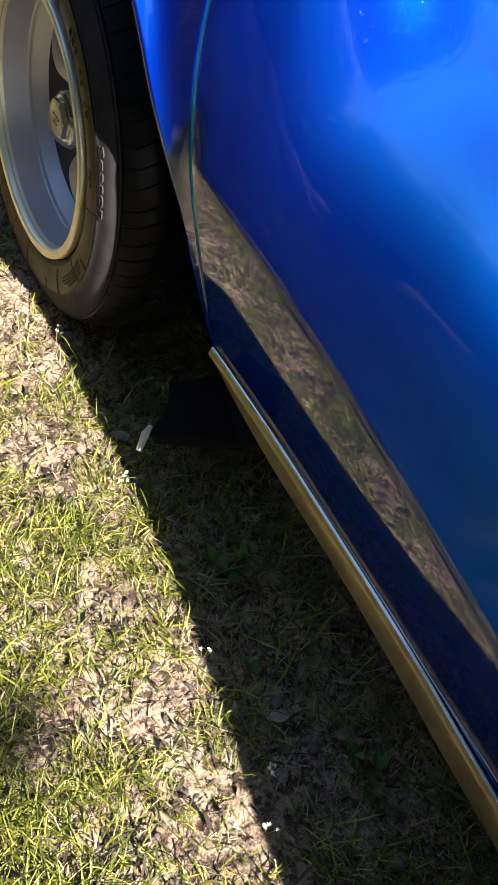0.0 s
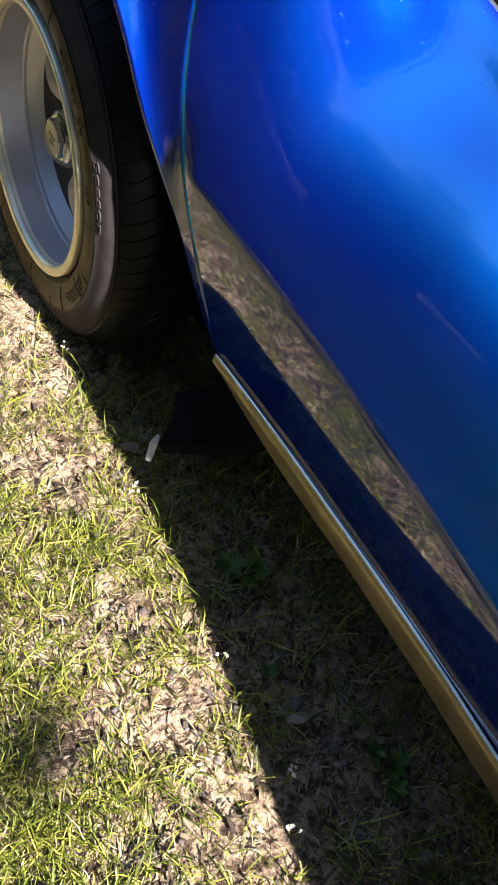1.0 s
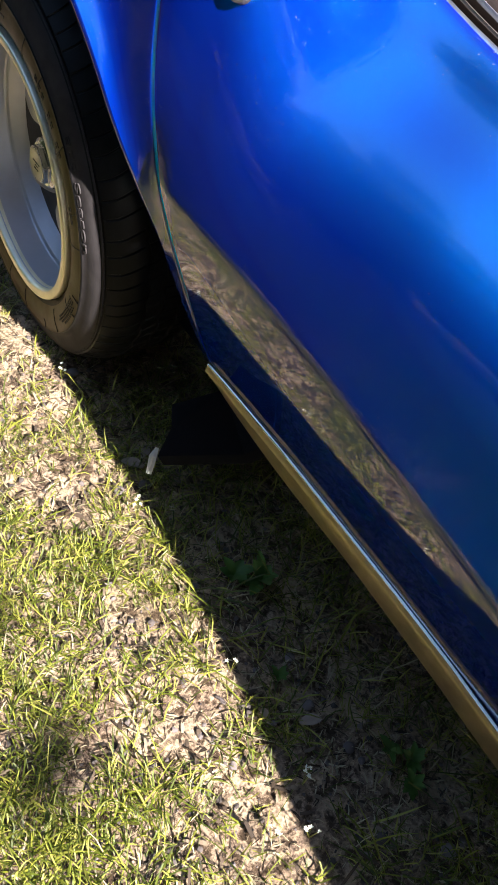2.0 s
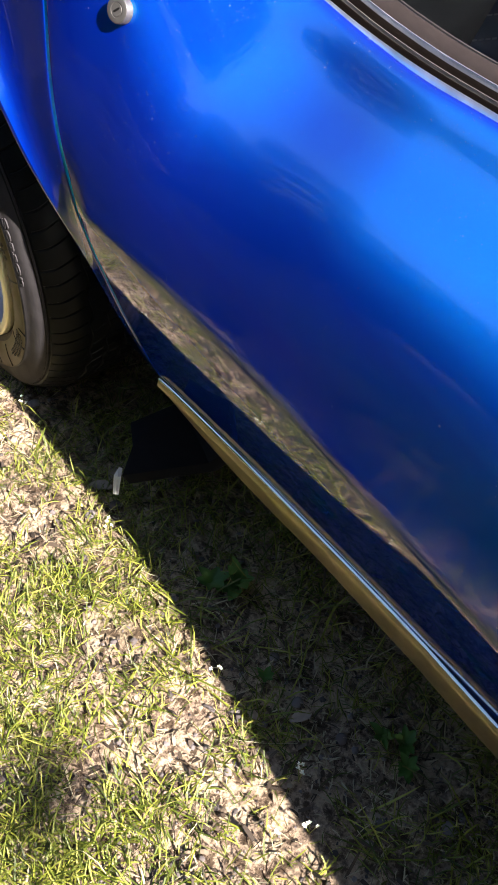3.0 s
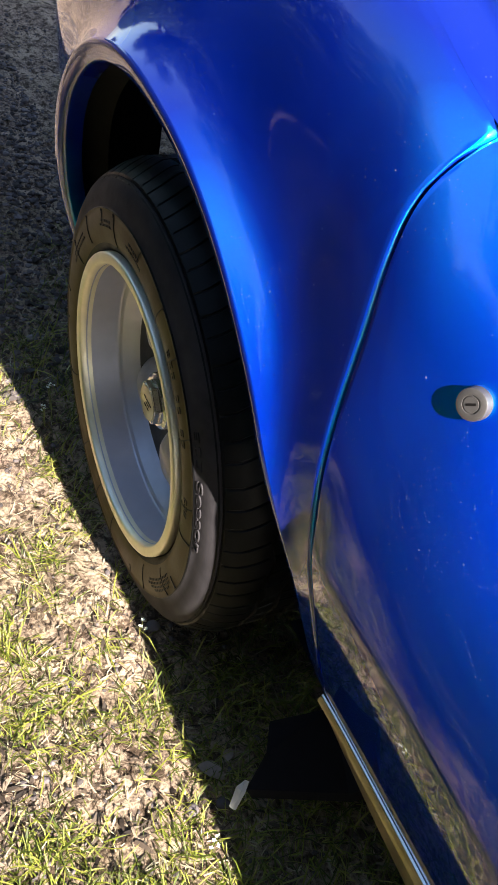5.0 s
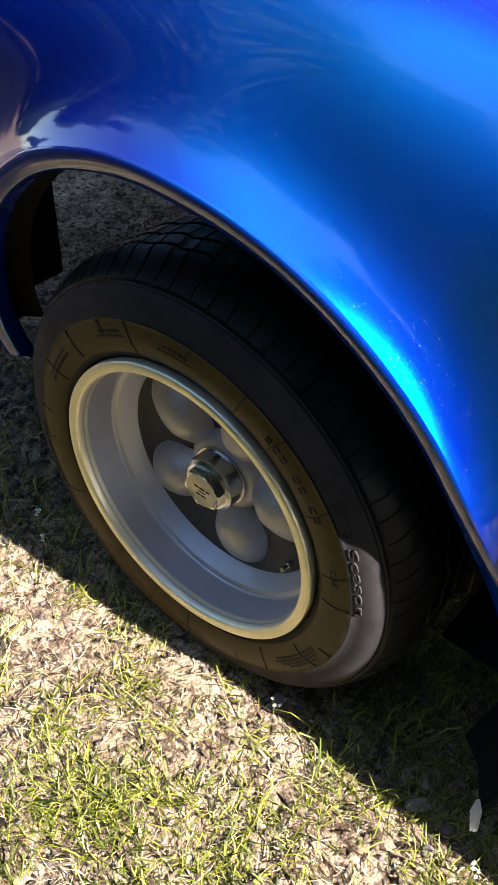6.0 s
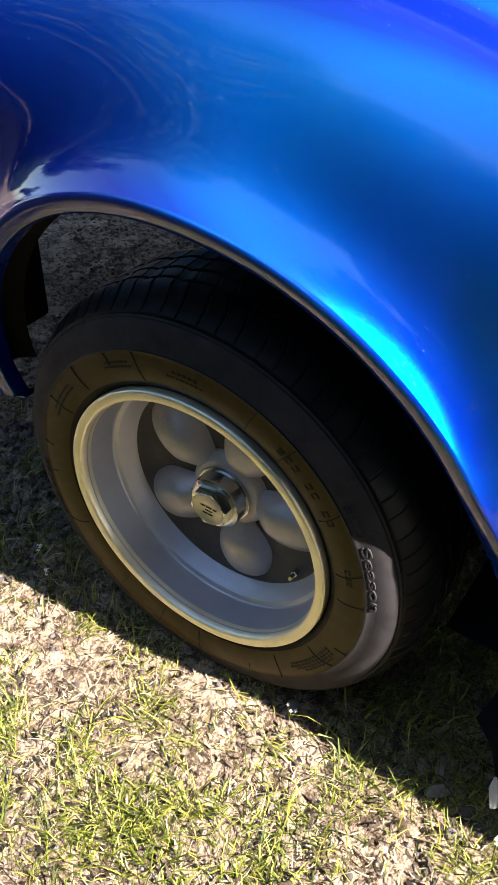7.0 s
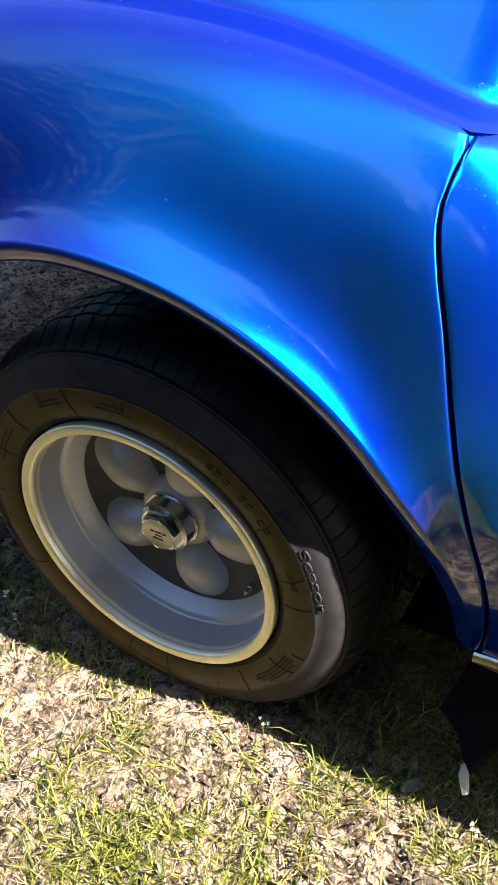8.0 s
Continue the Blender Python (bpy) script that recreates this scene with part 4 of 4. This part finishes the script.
def door_handle():
    """Flush bright handle: a raised rounded frame with a smooth flap inside."""
    c00, c01, c10, c11 = Vector((.4265, .1235, .8360)), Vector((.4400, .1680, .8420)), Vector((.5220, .1340, .7790)), Vector((.5360, .1680, .7900))

    def at(s, t, h):
        p = c00.lerp(c10, s).lerp(c01.lerp(c11, s), t)
        p.y = 0.5 * p.y + 0.5 * min(side_y(p.x, p.z), p.y + 0.02)
        n = side_normal(p.x, min(p.z, TOP(p.x) - 0.006))
        return p + n * (h + 0.0022)

    def ring(shrink_s, shrink_t, h, n=64):
        out = []
        for k in range(n):
            a = 2 * math.pi * k / n
            c, s = math.cos(a), math.sin(a)
            e = 0.42
            out.append(at(0.5 + (0.5 - shrink_s) * math.copysign(abs(c) ** e, c), 0.5 + (0.5 - shrink_t) * math.copysign(abs(s) ** e, s), h))
        return out
    rows = [ring(0, 0, -.006), ring(0, 0, .001), ring(.008, .02, .0032), ring(.025, .06, .0036), ring(.045, .105, .0032), ring(.055, .125, .0015), ring(.056, .13, -.004)]
    frame_ob = piece("door_handle", [p for r in rows for p in r], [q[::-1] for q in grid_faces(len(rows), 64, True)], CHROME, door, "flush chrome door handle", sharp=50)
    # black ring paints the shade in the gap between frame and flap
    rows = [ring(.054, .120, -.0004), ring(.075, .175, -.0006)]
    piece("handle_gap_ring", [p for r in rows for p in r], [q[::-1] for q in grid_faces(2, 64, True)], BLACK, frame_ob, "black ring standing in for the gap round the flap")
    rows = [ring(.067, .160, -.005), ring(.067, .160, .0002), ring(.075, .178, .0012), ring(.12, .26, .0014), ring(.3, .38, .0014), ring(.4995, .4995, .0014)]
    piece("handle_flap", [p for r in rows for p in r], [q[::-1] for q in grid_faces(len(rows), 64, True)], CHROME, frame_ob, "mirror bright press flap", sharp=40)


door_handle()


def splash_sheet():
    """Dark sheet hanging below the sill ahead of the wheel, with a pale sliver for its sunlit tip."""
    e, d, c, b = Vector((0.412, 0.078, 0.120)), Vector((0.470, 0.026, 0.088)), Vector((0.515, 0.150, 0.078)), Vector((0.425, 0.160, 0.130))
    mid = Vector((0.443, 0.062, 0.106))
    i, j = Vector((0.43, 0.28, 0.165)), Vector((0.56, 0.28, 0.165))
    v = [e, mid, d, c, b, i, j]
    v += [p + Vector((0.006, 0.008, -0.018)) for p in v]
    f = [(0, 1, 4), (1, 2, 3), (1, 3, 4), (4, 3, 6, 5)]
    f += [tuple(k + 7 for k in q[::-1]) for q in f]
    f += [(0, 7, 8, 1), (1, 8, 9, 2), (2, 9, 10, 3), (3, 10, 13, 6), (6, 13, 12, 5), (5, 12, 11, 4), (4, 11, 7, 0)]
    sheet = piece("splash_sheet", v, f, FLAP, car, "black plastic splash sheet below the sill", smooth=False)
    # pale colour stands in for sun catching the sheet's edge
    w = [Vector((0.463, 0.026, 0.100)), Vector((0.472, 0.018, 0.093)), Vector((0.479, 0.007, 0.067)), Vector((0.474, 0.006, 0.064)), Vector((0.463, 0.016, 0.088))]
    w += [p + Vector((0.003, 0.004, -0.001)) for p in w]
    f = [(0, 1, 2, 3, 4), (9, 8, 7, 6, 5)] + [(i, (i + 1) % 5, (i + 1) % 5 + 5, i + 5) for i in range(5)]
    piece("sunlit_tip", w, f, SUNLIT_TIP, sheet, "pale sliver painted as the sheet's sunlit tip", smooth=False)


splash_sheet()


# ---- ground ----
def axis(lo, hi, step, reach):
    mid = list(np.arange(lo, hi + 1e-6, step))
    out, d = [], step
    p = hi
    while p < reach:
        d *= 1.35
        p += d
        out.append(p)
    left, d, p = [], step, lo
    while p > -reach:
        d *= 1.35
        p -= d
        left.append(p)
    return left[::-1] + mid + out


def ground_z(x, y):
    z = 0.008 * noise.noise((x * 5, y * 5, 0)) + 0.005 * noise.noise((x * 17, y * 17, 3)) + 0.002 * noise.noise((x * 60, y * 60, 5))
    crumbs = noise.noise((x * 75, y * 75, 9)) + 0.6 * noise.noise((x * 40, y * 40, 2))
    return z + 0.0065 * max(crumbs, -0.45)


gx, gy = axis(-1.3, 1.6, 0.007, 400), axis(-0.7, 0.6, 0.007, 400)
v = [(x, y, ground_z(x, y)) for x in gx for y in gy]
ground = piece("ground", v, [q[::-1] for q in grid_faces(len(gx), len(gy))], EARTH)
tagged(ground, "dry trodden earth with sparse grass and straw", "ground", kind="structure")


def blades(name, count, area, size, width, lie, mat, label, clump, seed, thin=None):
    """Many narrow curved blades in one mesh."""
    rng = np.random.default_rng(seed)
    x0, x1, y0, y1 = area
    v, f = [], []
    made = 0
    while made < count:
        cx, cy = rng.uniform(x0, x1), rng.uniform(y0, y1)
        dens = 0.46 + 0.9 * noise.noise((cx * 4.5, cy * 4.5, seed)) + 1.0 * noise.noise((cx * 13, cy * 13, seed + 4))
        if rng.random() > dens:
            continue
        if thin and rng.random() > thin(cx, cy):
            continue
        n = int(rng.integers(*clump))
        for _ in range(n):
            bx, by = cx + rng.normal(0, 0.013), cy + rng.normal(0, 0.013)
            if math.hypot(bx, (by - 0.11) * 0.9) < 0.10 and abs(bx) < 0.12:
                continue
            a = rng.uniform(0, 2 * math.pi)
            length = size * rng.lognormal(0, 0.38)
            up = rng.uniform(*lie)
            w = width * rng.uniform(0.6, 1.4)
            px, py = -math.sin(a) * w, math.cos(a) * w
            z = ground_z(bx, by) - 0.002 + rng.uniform(0, 0.004)
            b = len(v)
            bend = rng.uniform(0.2, 0.9)
            side = rng.normal(0, 0.25)
            for s, taper in ((0, 0.8), (0.35, 1.0), (0.7, 0.75)):
                e = up * (1 - bend * s * s)
                r = length * s * math.cos(up)
                h = length * s * math.sin(max(e, 0.02))
                ox, oy = math.cos(a + side * s) * r, math.sin(a + side * s) * r
                v.append((bx + ox - px * taper, by + oy - py * taper, z + h))
                v.append((bx + ox + px * taper, by + oy + py * taper, z + h + w * 0.4))
            r, h = length * math.cos(up), length * math.sin(max(up * (1 - bend), 0.0))
            v.append((bx + math.cos(a + side) * r, by + math.sin(a + side) * r, z + h))
            f += [(b, b + 1, b + 3, b + 2), (b + 2, b + 3, b + 5, b + 4), (b + 4, b + 5, b + 6)]
        made += n
    ob = piece(name, v, f, mat, None, "", smooth=False)
    return tagged(ob, label, "grass", kind="stuff")


def open_side(x, y):
    """Grass is thicker away from the car, thin on the gravel and by the wheel."""
    near = 0.45 + 0.55 * smooth01((-0.05 - y) / 0.25)
    worn = 1 - 0.75 * smooth01(1 - math.hypot(x - 0.30, (y - 0.02) * 1.4) / 0.16)
    return near * worn * (0.35 if x < -0.55 else 1.0)


def litter(x, y):
    return 0.35 if x < -0.5 else 1.0


blades("grass", 48000, (-0.9, 1.5, -0.75, 0.30), 0.030, 0.0008, (0.25, 1.2), GRASS, "short yellow green grass blades", (3, 11), 11, open_side)
blades("long_grass", 2200, (-0.6, 1.6, -0.03, 0.34), 0.055, 0.0010, (0.25, 1.0), GRASS, "long green grass blades beside the car", (3, 8), 15, litter)
blades("straw", 8000, (-0.8, 1.5, -0.75, 0.35), 0.024, 0.0007, (0.03, 0.6), STRAW, "dry pale straw litter on the earth", (1, 5), 12, litter)
blades("chaff", 14000, (-0.8, 1.5, -0.75, 0.35), 0.013, 0.0009, (0.0, 0.6), STRAW, "short chaff scattered on the earth", (1, 5), 17, litter)
blades("leaf_litter", 4200, (-0.8, 1.5, -0.75, 0.35), 0.017, 0.0022, (0.15, 0.9), LITTER, "small dry leaf scraps on the earth", (1, 4), 19, litter)
blades("meadow_grass", 26000, (-1.8, 2.6, -2.4, -0.70), 0.055, 0.0022, (0.3, 1.2), GRASS, "thicker grass beside the trodden strip", (4, 12), 18)
blades("far_grass", 14000, (-4.5, 4.0, -5.0, -2.3), 0.08, 0.0045, (0.3, 1.2), GRASS, "grass beyond the trodden strip", (4, 12), 13)


def pebbles(name, count, area, lo, hi, seed, label):
    rng = np.random.default_rng(seed)
    base = bmesh.new()
    bmesh.ops.create_icosphere(base, subdivisions=1, radius=1)
    bv = np.array([p.co for p in base.verts])
    bf = [tuple(p.index for p in q.verts) for q in base.faces]
    base.free()
    v, f = [], []
    for _ in range(count):
        x, y = rng.uniform(area[0], area[1]), rng.uniform(area[2], area[3])
        s = lo * (hi / lo) ** (rng.random() ** 2.2)
        q = bv * rng.uniform(0.7, 1.3, (len(bv), 1)) * s * np.array([1, rng.uniform(0.6, 1), rng.uniform(0.4, 0.8)])
        a = rng.uniform(0, 6.28)
        rot = np.array([[math.cos(a), -math.sin(a), 0], [math.sin(a), math.cos(a), 0], [0, 0, 1]])
        b = len(v)
        v += (q @ rot.T + np.array([x, y, ground_z(x, y) + s * 0.2])).tolist()
        f += [tuple(i + b for i in t) for t in bf]
    return tagged(piece(name, v, f, PEBBLE, None, "", smooth=False), label, "gravel", kind="stuff")


pebbles("gravel", 12000, (-2.2, -0.34, -0.35, 0.25), 0.0025, 0.011, 21, "grey gravel behind the wheel")
pebbles("fine_gravel", 9000, (-2.2, -0.34, 0.25, 1.3), 0.0012, 0.0075, 23, "small stones on the brown earth under the car")
pebbles("grit", 5000, (-0.5, 1.5, -0.6, 0.30), 0.0015, 0.006, 22, "small grit on the earth")


# ---- small plants and litter ----
def leaf_shape(length, width, curl, m, rows=7):
    v = []
    for i in range(rows):
        t = i / (rows - 1)
        w = width * math.sin(math.pi * min(1, t * 0.93 + 0.05)) ** 0.8
        for s in (-1, -0.4, 0, 0.4, 1):
            v.append(m @ Vector((t * length, s * w / 2, curl * math.sin(t * 2.2) * length + abs(s) * w * 0.16)))
    return v, grid_faces(rows, 5)


def weed(x, y, count, size, seed):
    rng = random.Random(seed)
    base = tagged(new("weed"), "small dark green broad leaf weed", "weed", "weeds by the car")
    for k in range(count):
        a = 6.283 * k / count + rng.uniform(-0.3, 0.3)
        m = Matrix.Translation((x, y, ground_z(x, y) + 0.002 + rng.uniform(0, 0.012))) @ pose(0, 0, 0, 0, -rng.uniform(5, 45), math.degrees(a))
        lv, lf = leaf_shape(size * rng.uniform(0.6, 1.1), size * rng.uniform(0.35, 0.55), 0.15, m)
        piece("leaf", lv, lf, WEED, base)
    return base


for x, y, c, s, sd in ((0.685, 0.085, 7, 0.045, 1), (0.66, 0.055, 6, 0.035, 2), (0.995, 0.115, 16, 0.022, 3), (1.02, 0.095, 14, 0.02, 4), (0.97, 0.10, 12, 0.02, 5), (0.82, 0.03, 6, 0.02, 6)):
    weed(x, y, c, s, sd)


def flower(x, y, h, heads, seed):
    rng = random.Random(seed)
    base = tagged(new("flower"), "tiny pale weed flower on a thin stalk", "flower", "flowers in the grass")
    base.location = (x, y, ground_z(x, y))
    v, f = [], []
    tips = []
    for k in range(heads):
        tip = Vector((rng.uniform(-.007, .007), rng.uniform(-.007, .007), h * rng.uniform(0.75, 1.05)))
        tips.append(tip)
        b = len(v)
        for s in range(4):
            p = tip * (s / 3)
            for d in ((-.0005, 0), (.0005, 0), (0, .0008)):
                v.append(p + Vector((*d, 0)))
        f += [tuple(b + i for i in q) for q in grid_faces(4, 3, True)]
    piece("stalk", v, f, GRASS, base)
    v, f = [], []
    for tip in tips:
        for k in range(5):
            m = Matrix.Translation(tip) @ pose(0, 0, 0, 0, -rng.uniform(0, 60), 72 * k + rng.uniform(-15, 15))
            b = len(v)
            for p in ((0, 0, 0), (.0022, -.0012, .0004), (.0040, 0, .0008), (.0022, .0012, .0004)):
                v.append(m @ Vector(p))
            f.append((b, b + 1, b + 2, b + 3))
    piece("petals", v, f, PETAL, base, "pale petals")


for x, y, h, n, sd in ((0.503, -0.021, 0.052, 5, 1), (0.180, -0.005, 0.030, 4, 2), (0.951, -0.019, 0.040, 5, 3), (1.005, -0.045, 0.030, 4, 4), (0.985, -0.085, 0.025, 3, 5), (0.78, -0.02, 0.03, 3, 6), (-0.27, -0.03, 0.06, 4, 7), (-0.31, -0.01, 0.07, 4, 8)):
    flower(x, y, h, n, sd)


def dead_leaf(x, y, turn, size, seed):
    rng = random.Random(seed)
    m = Matrix.Translation((x, y, ground_z(x, y) + 0.006)) @ pose(0, 0, 0, rng.uniform(-12, 12), rng.uniform(-8, 8), turn)
    v, f = leaf_shape(size, size * 0.55, 0.12, m)
    tagged(piece("dead_leaf", v, f, DEADLEAF, None), "curled dry brown leaf on the earth", "leaf", "dead leaves")


for x, y, t, s, sd in ((0.392, 0.005, 40, 0.04, 1), (0.40, 0.035, 120, 0.025, 2), (0.885, 0.02, 70, 0.03, 3), (0.86, -0.01, 200, 0.018, 4)):
    dead_leaf(x, y, t, s, sd)


def stone(x, y, s, seed):
    rng = random.Random(seed)
    bm = bmesh.new()
    bmesh.ops.create_icosphere(bm, subdivisions=2, radius=s)
    for q in bm.verts:
        q.co *= 1 + 0.25 * noise.noise(q.co * (0.8 / s) + Vector((seed, 0, 0)))
        q.co.z *= 0.55
    ob = part("stone", bm, PEBBLE, None)
    ob.location = (x, y, ground_z(x, y) + s * 0.25)
    ob.rotation_euler = (0, 0, rng.uniform(0, 6))
    tagged(ob, "pale grey stone lying in the shade", "stone", "stones by the car")


for x, y, s, sd in ((0.445, -0.022, 0.009, 1), (0.448, 0.02, 0.010, 2), (0.17, 0.02, 0.010, 3), (0.94, 0.06, 0.008, 4), (0.87, 0.045, 0.008, 5), (0.80, 0.06, 0.007, 6), (1.05, 0.03, 0.009, 7), (1.10, 0.09, 0.010, 8)):
    stone(x, y, s, sd)


# ---- unseen trees and shrubs added for shade and reflections ----
def tree(x, y, height, spread, leaves, seed):
    rng = np.random.default_rng(seed)
    base = tagged(new("tree"), "leafy green tree out of view, added for shade and reflections", "tree", "trees round the field")
    base.location = (x, y, 0)
    v, f = [], []

    def limb(p, d, length, r0, r1, depth):
        d = d.normalized()
        b = len(v)
        steps = 5
        for i in range(steps):
            t = i / (steps - 1)
            c = p + d * length * t + Vector((0, 0, 0.06 * length * t * t))
            ax = d.cross(Vector((0.3, 0.9, 0.1))).normalized()
            ay = d.cross(ax)
            for k in range(7):
                a = 6.283 * k / 7
                v.append(c + (ax * math.cos(a) + ay * math.sin(a)) * (r0 + (r1 - r0) * t))
        f.extend(tuple(b + i for i in q) for q in grid_faces(steps, 7, True))
        end = p + d * length
        ends.append(end)
        if depth:
            for _ in range(4):
                nd = (d + Vector(rng.normal(0, 0.7, 3))).normalized()
                nd.z = abs(nd.z) * 0.7 + 0.1
                limb(p + d * length * rng.uniform(0.55, 1.0), nd, length * rng.uniform(0.5, 0.75), r1, r1 * 0.35, depth - 1)
    ends = []
    limb(Vector((0, 0, -0.1)), Vector((rng.normal(0, .05), rng.normal(0, .05), 1)), height * 0.42, height * 0.035, height * 0.02, 3)
    piece("trunk", v, f, BARK, base, "rough brown trunk and limbs")
    lv, lf = [], []
    size = spread * 0.022
    pts = []
    for _ in range(leaves):
        e = ends[int(rng.integers(1, len(ends)))]
        pts.append(np.array(e) + np.clip(rng.normal(0, 1, 3), -1.5, 1.5) * spread * 0.11)
    for p in pts:
        a, b2, s = rng.normal(0, 1, 3), rng.normal(0, 1, 3), size * rng.uniform(0.6, 1.3)
        a /= np.linalg.norm(a)
        b2 -= a * (a @ b2)
        b2 /= np.linalg.norm(b2)
        b = len(lv)
        lv += [p - a * s, p - b2 * s * 0.45, p + a * s, p + b2 * s * 0.45]
        lf.append((b, b + 1, b + 2, b + 3))
    piece("crown", lv, lf, LEAVES, base, "loose crown of small leaves", smooth=False)
    return base


# packed crowns out of view shade the ground beyond the sunlit strip
shade_tree = tree(5.6, -3.58, 8.5, 4.4, 30000, 5)
for k, (x, y) in enumerate([(8.00, -3.43), (6.50, -3.68), (7.30, -3.53), (4.90, -3.88), (8.90, -3.33), (6.90, -4.03), (5.30, -4.18), (7.70, -3.98), (6.10, -4.13), (4.50, -4.38), (8.40, -3.98), (6.00, -5.48), (8.20, -5.68), (4.40, -5.88), (6.30, -4.43), (7.40, -4.33), (5.10, -4.58), (8.10, -4.38), (6.90, -4.78), (5.60, -4.88), (6.00, -4.23), (7.00, -4.28), (7.90, -4.18), (5.00, -4.33), (5.80, -4.53), (6.60, -4.58), (8.60, -4.38)]):
    copy_thing(shade_tree, pose(x, y, 0, 0, 0, 67 * k + 30))
# added tree wall darkens what the paint mirrors, lower where sky should show
for k, (x, y) in enumerate([(7.0, -9.9), (4.6, -10.2), (2.2, -9.8), (0.0, -10.1), (-2.3, -9.7), (-4.6, -10.0), (-6.9, -9.6), (-9.3, -9.8), (-11.6, -9.2), (-13.4, -7.8), (-14.6, -5.8),
                            (3.4, -12.1), (-1.2, -12.2), (-5.8, -12.0), (-10.4, -11.6), (9.5, -11.1), (22.0, -9.6), (-39.0, 3.0), (-38.0, 16.0), (-30.0, 27.0)]):
    low = 0.62 if x > -3.5 else 1.0
    copy_thing(shade_tree, pose(x, y, 0, 0, 0, 47 * k + 10) @ Matrix.Diagonal((low, low, low, 1)))
# added shrubs, out of view, hide sunlit far ground from the paint's reflections
shrub = tree(3.0, -6.4, 2.6, 3.4, 20000, 8)
tagged(shrub, "unseen dense green shrub added to darken the paint's reflections", "shrub", "shrubs beyond the grass")
shrub.name = "shrub"
for k in range(16):
    x = 1.2 - 1.6 * k
    copy_thing(shrub, pose(x, -5.3 - 0.3 * math.sin(2.1 * k) + 0.010 * max(0, -x - 6) ** 2, 0, 0, 0, 71 * k))
for k in range(6):
    copy_thing(shrub, pose(5.4 + 2.3 * k, -7.4 - 0.5 * math.sin(1.7 * k), 0, 0, 0, 53 * k + 20))
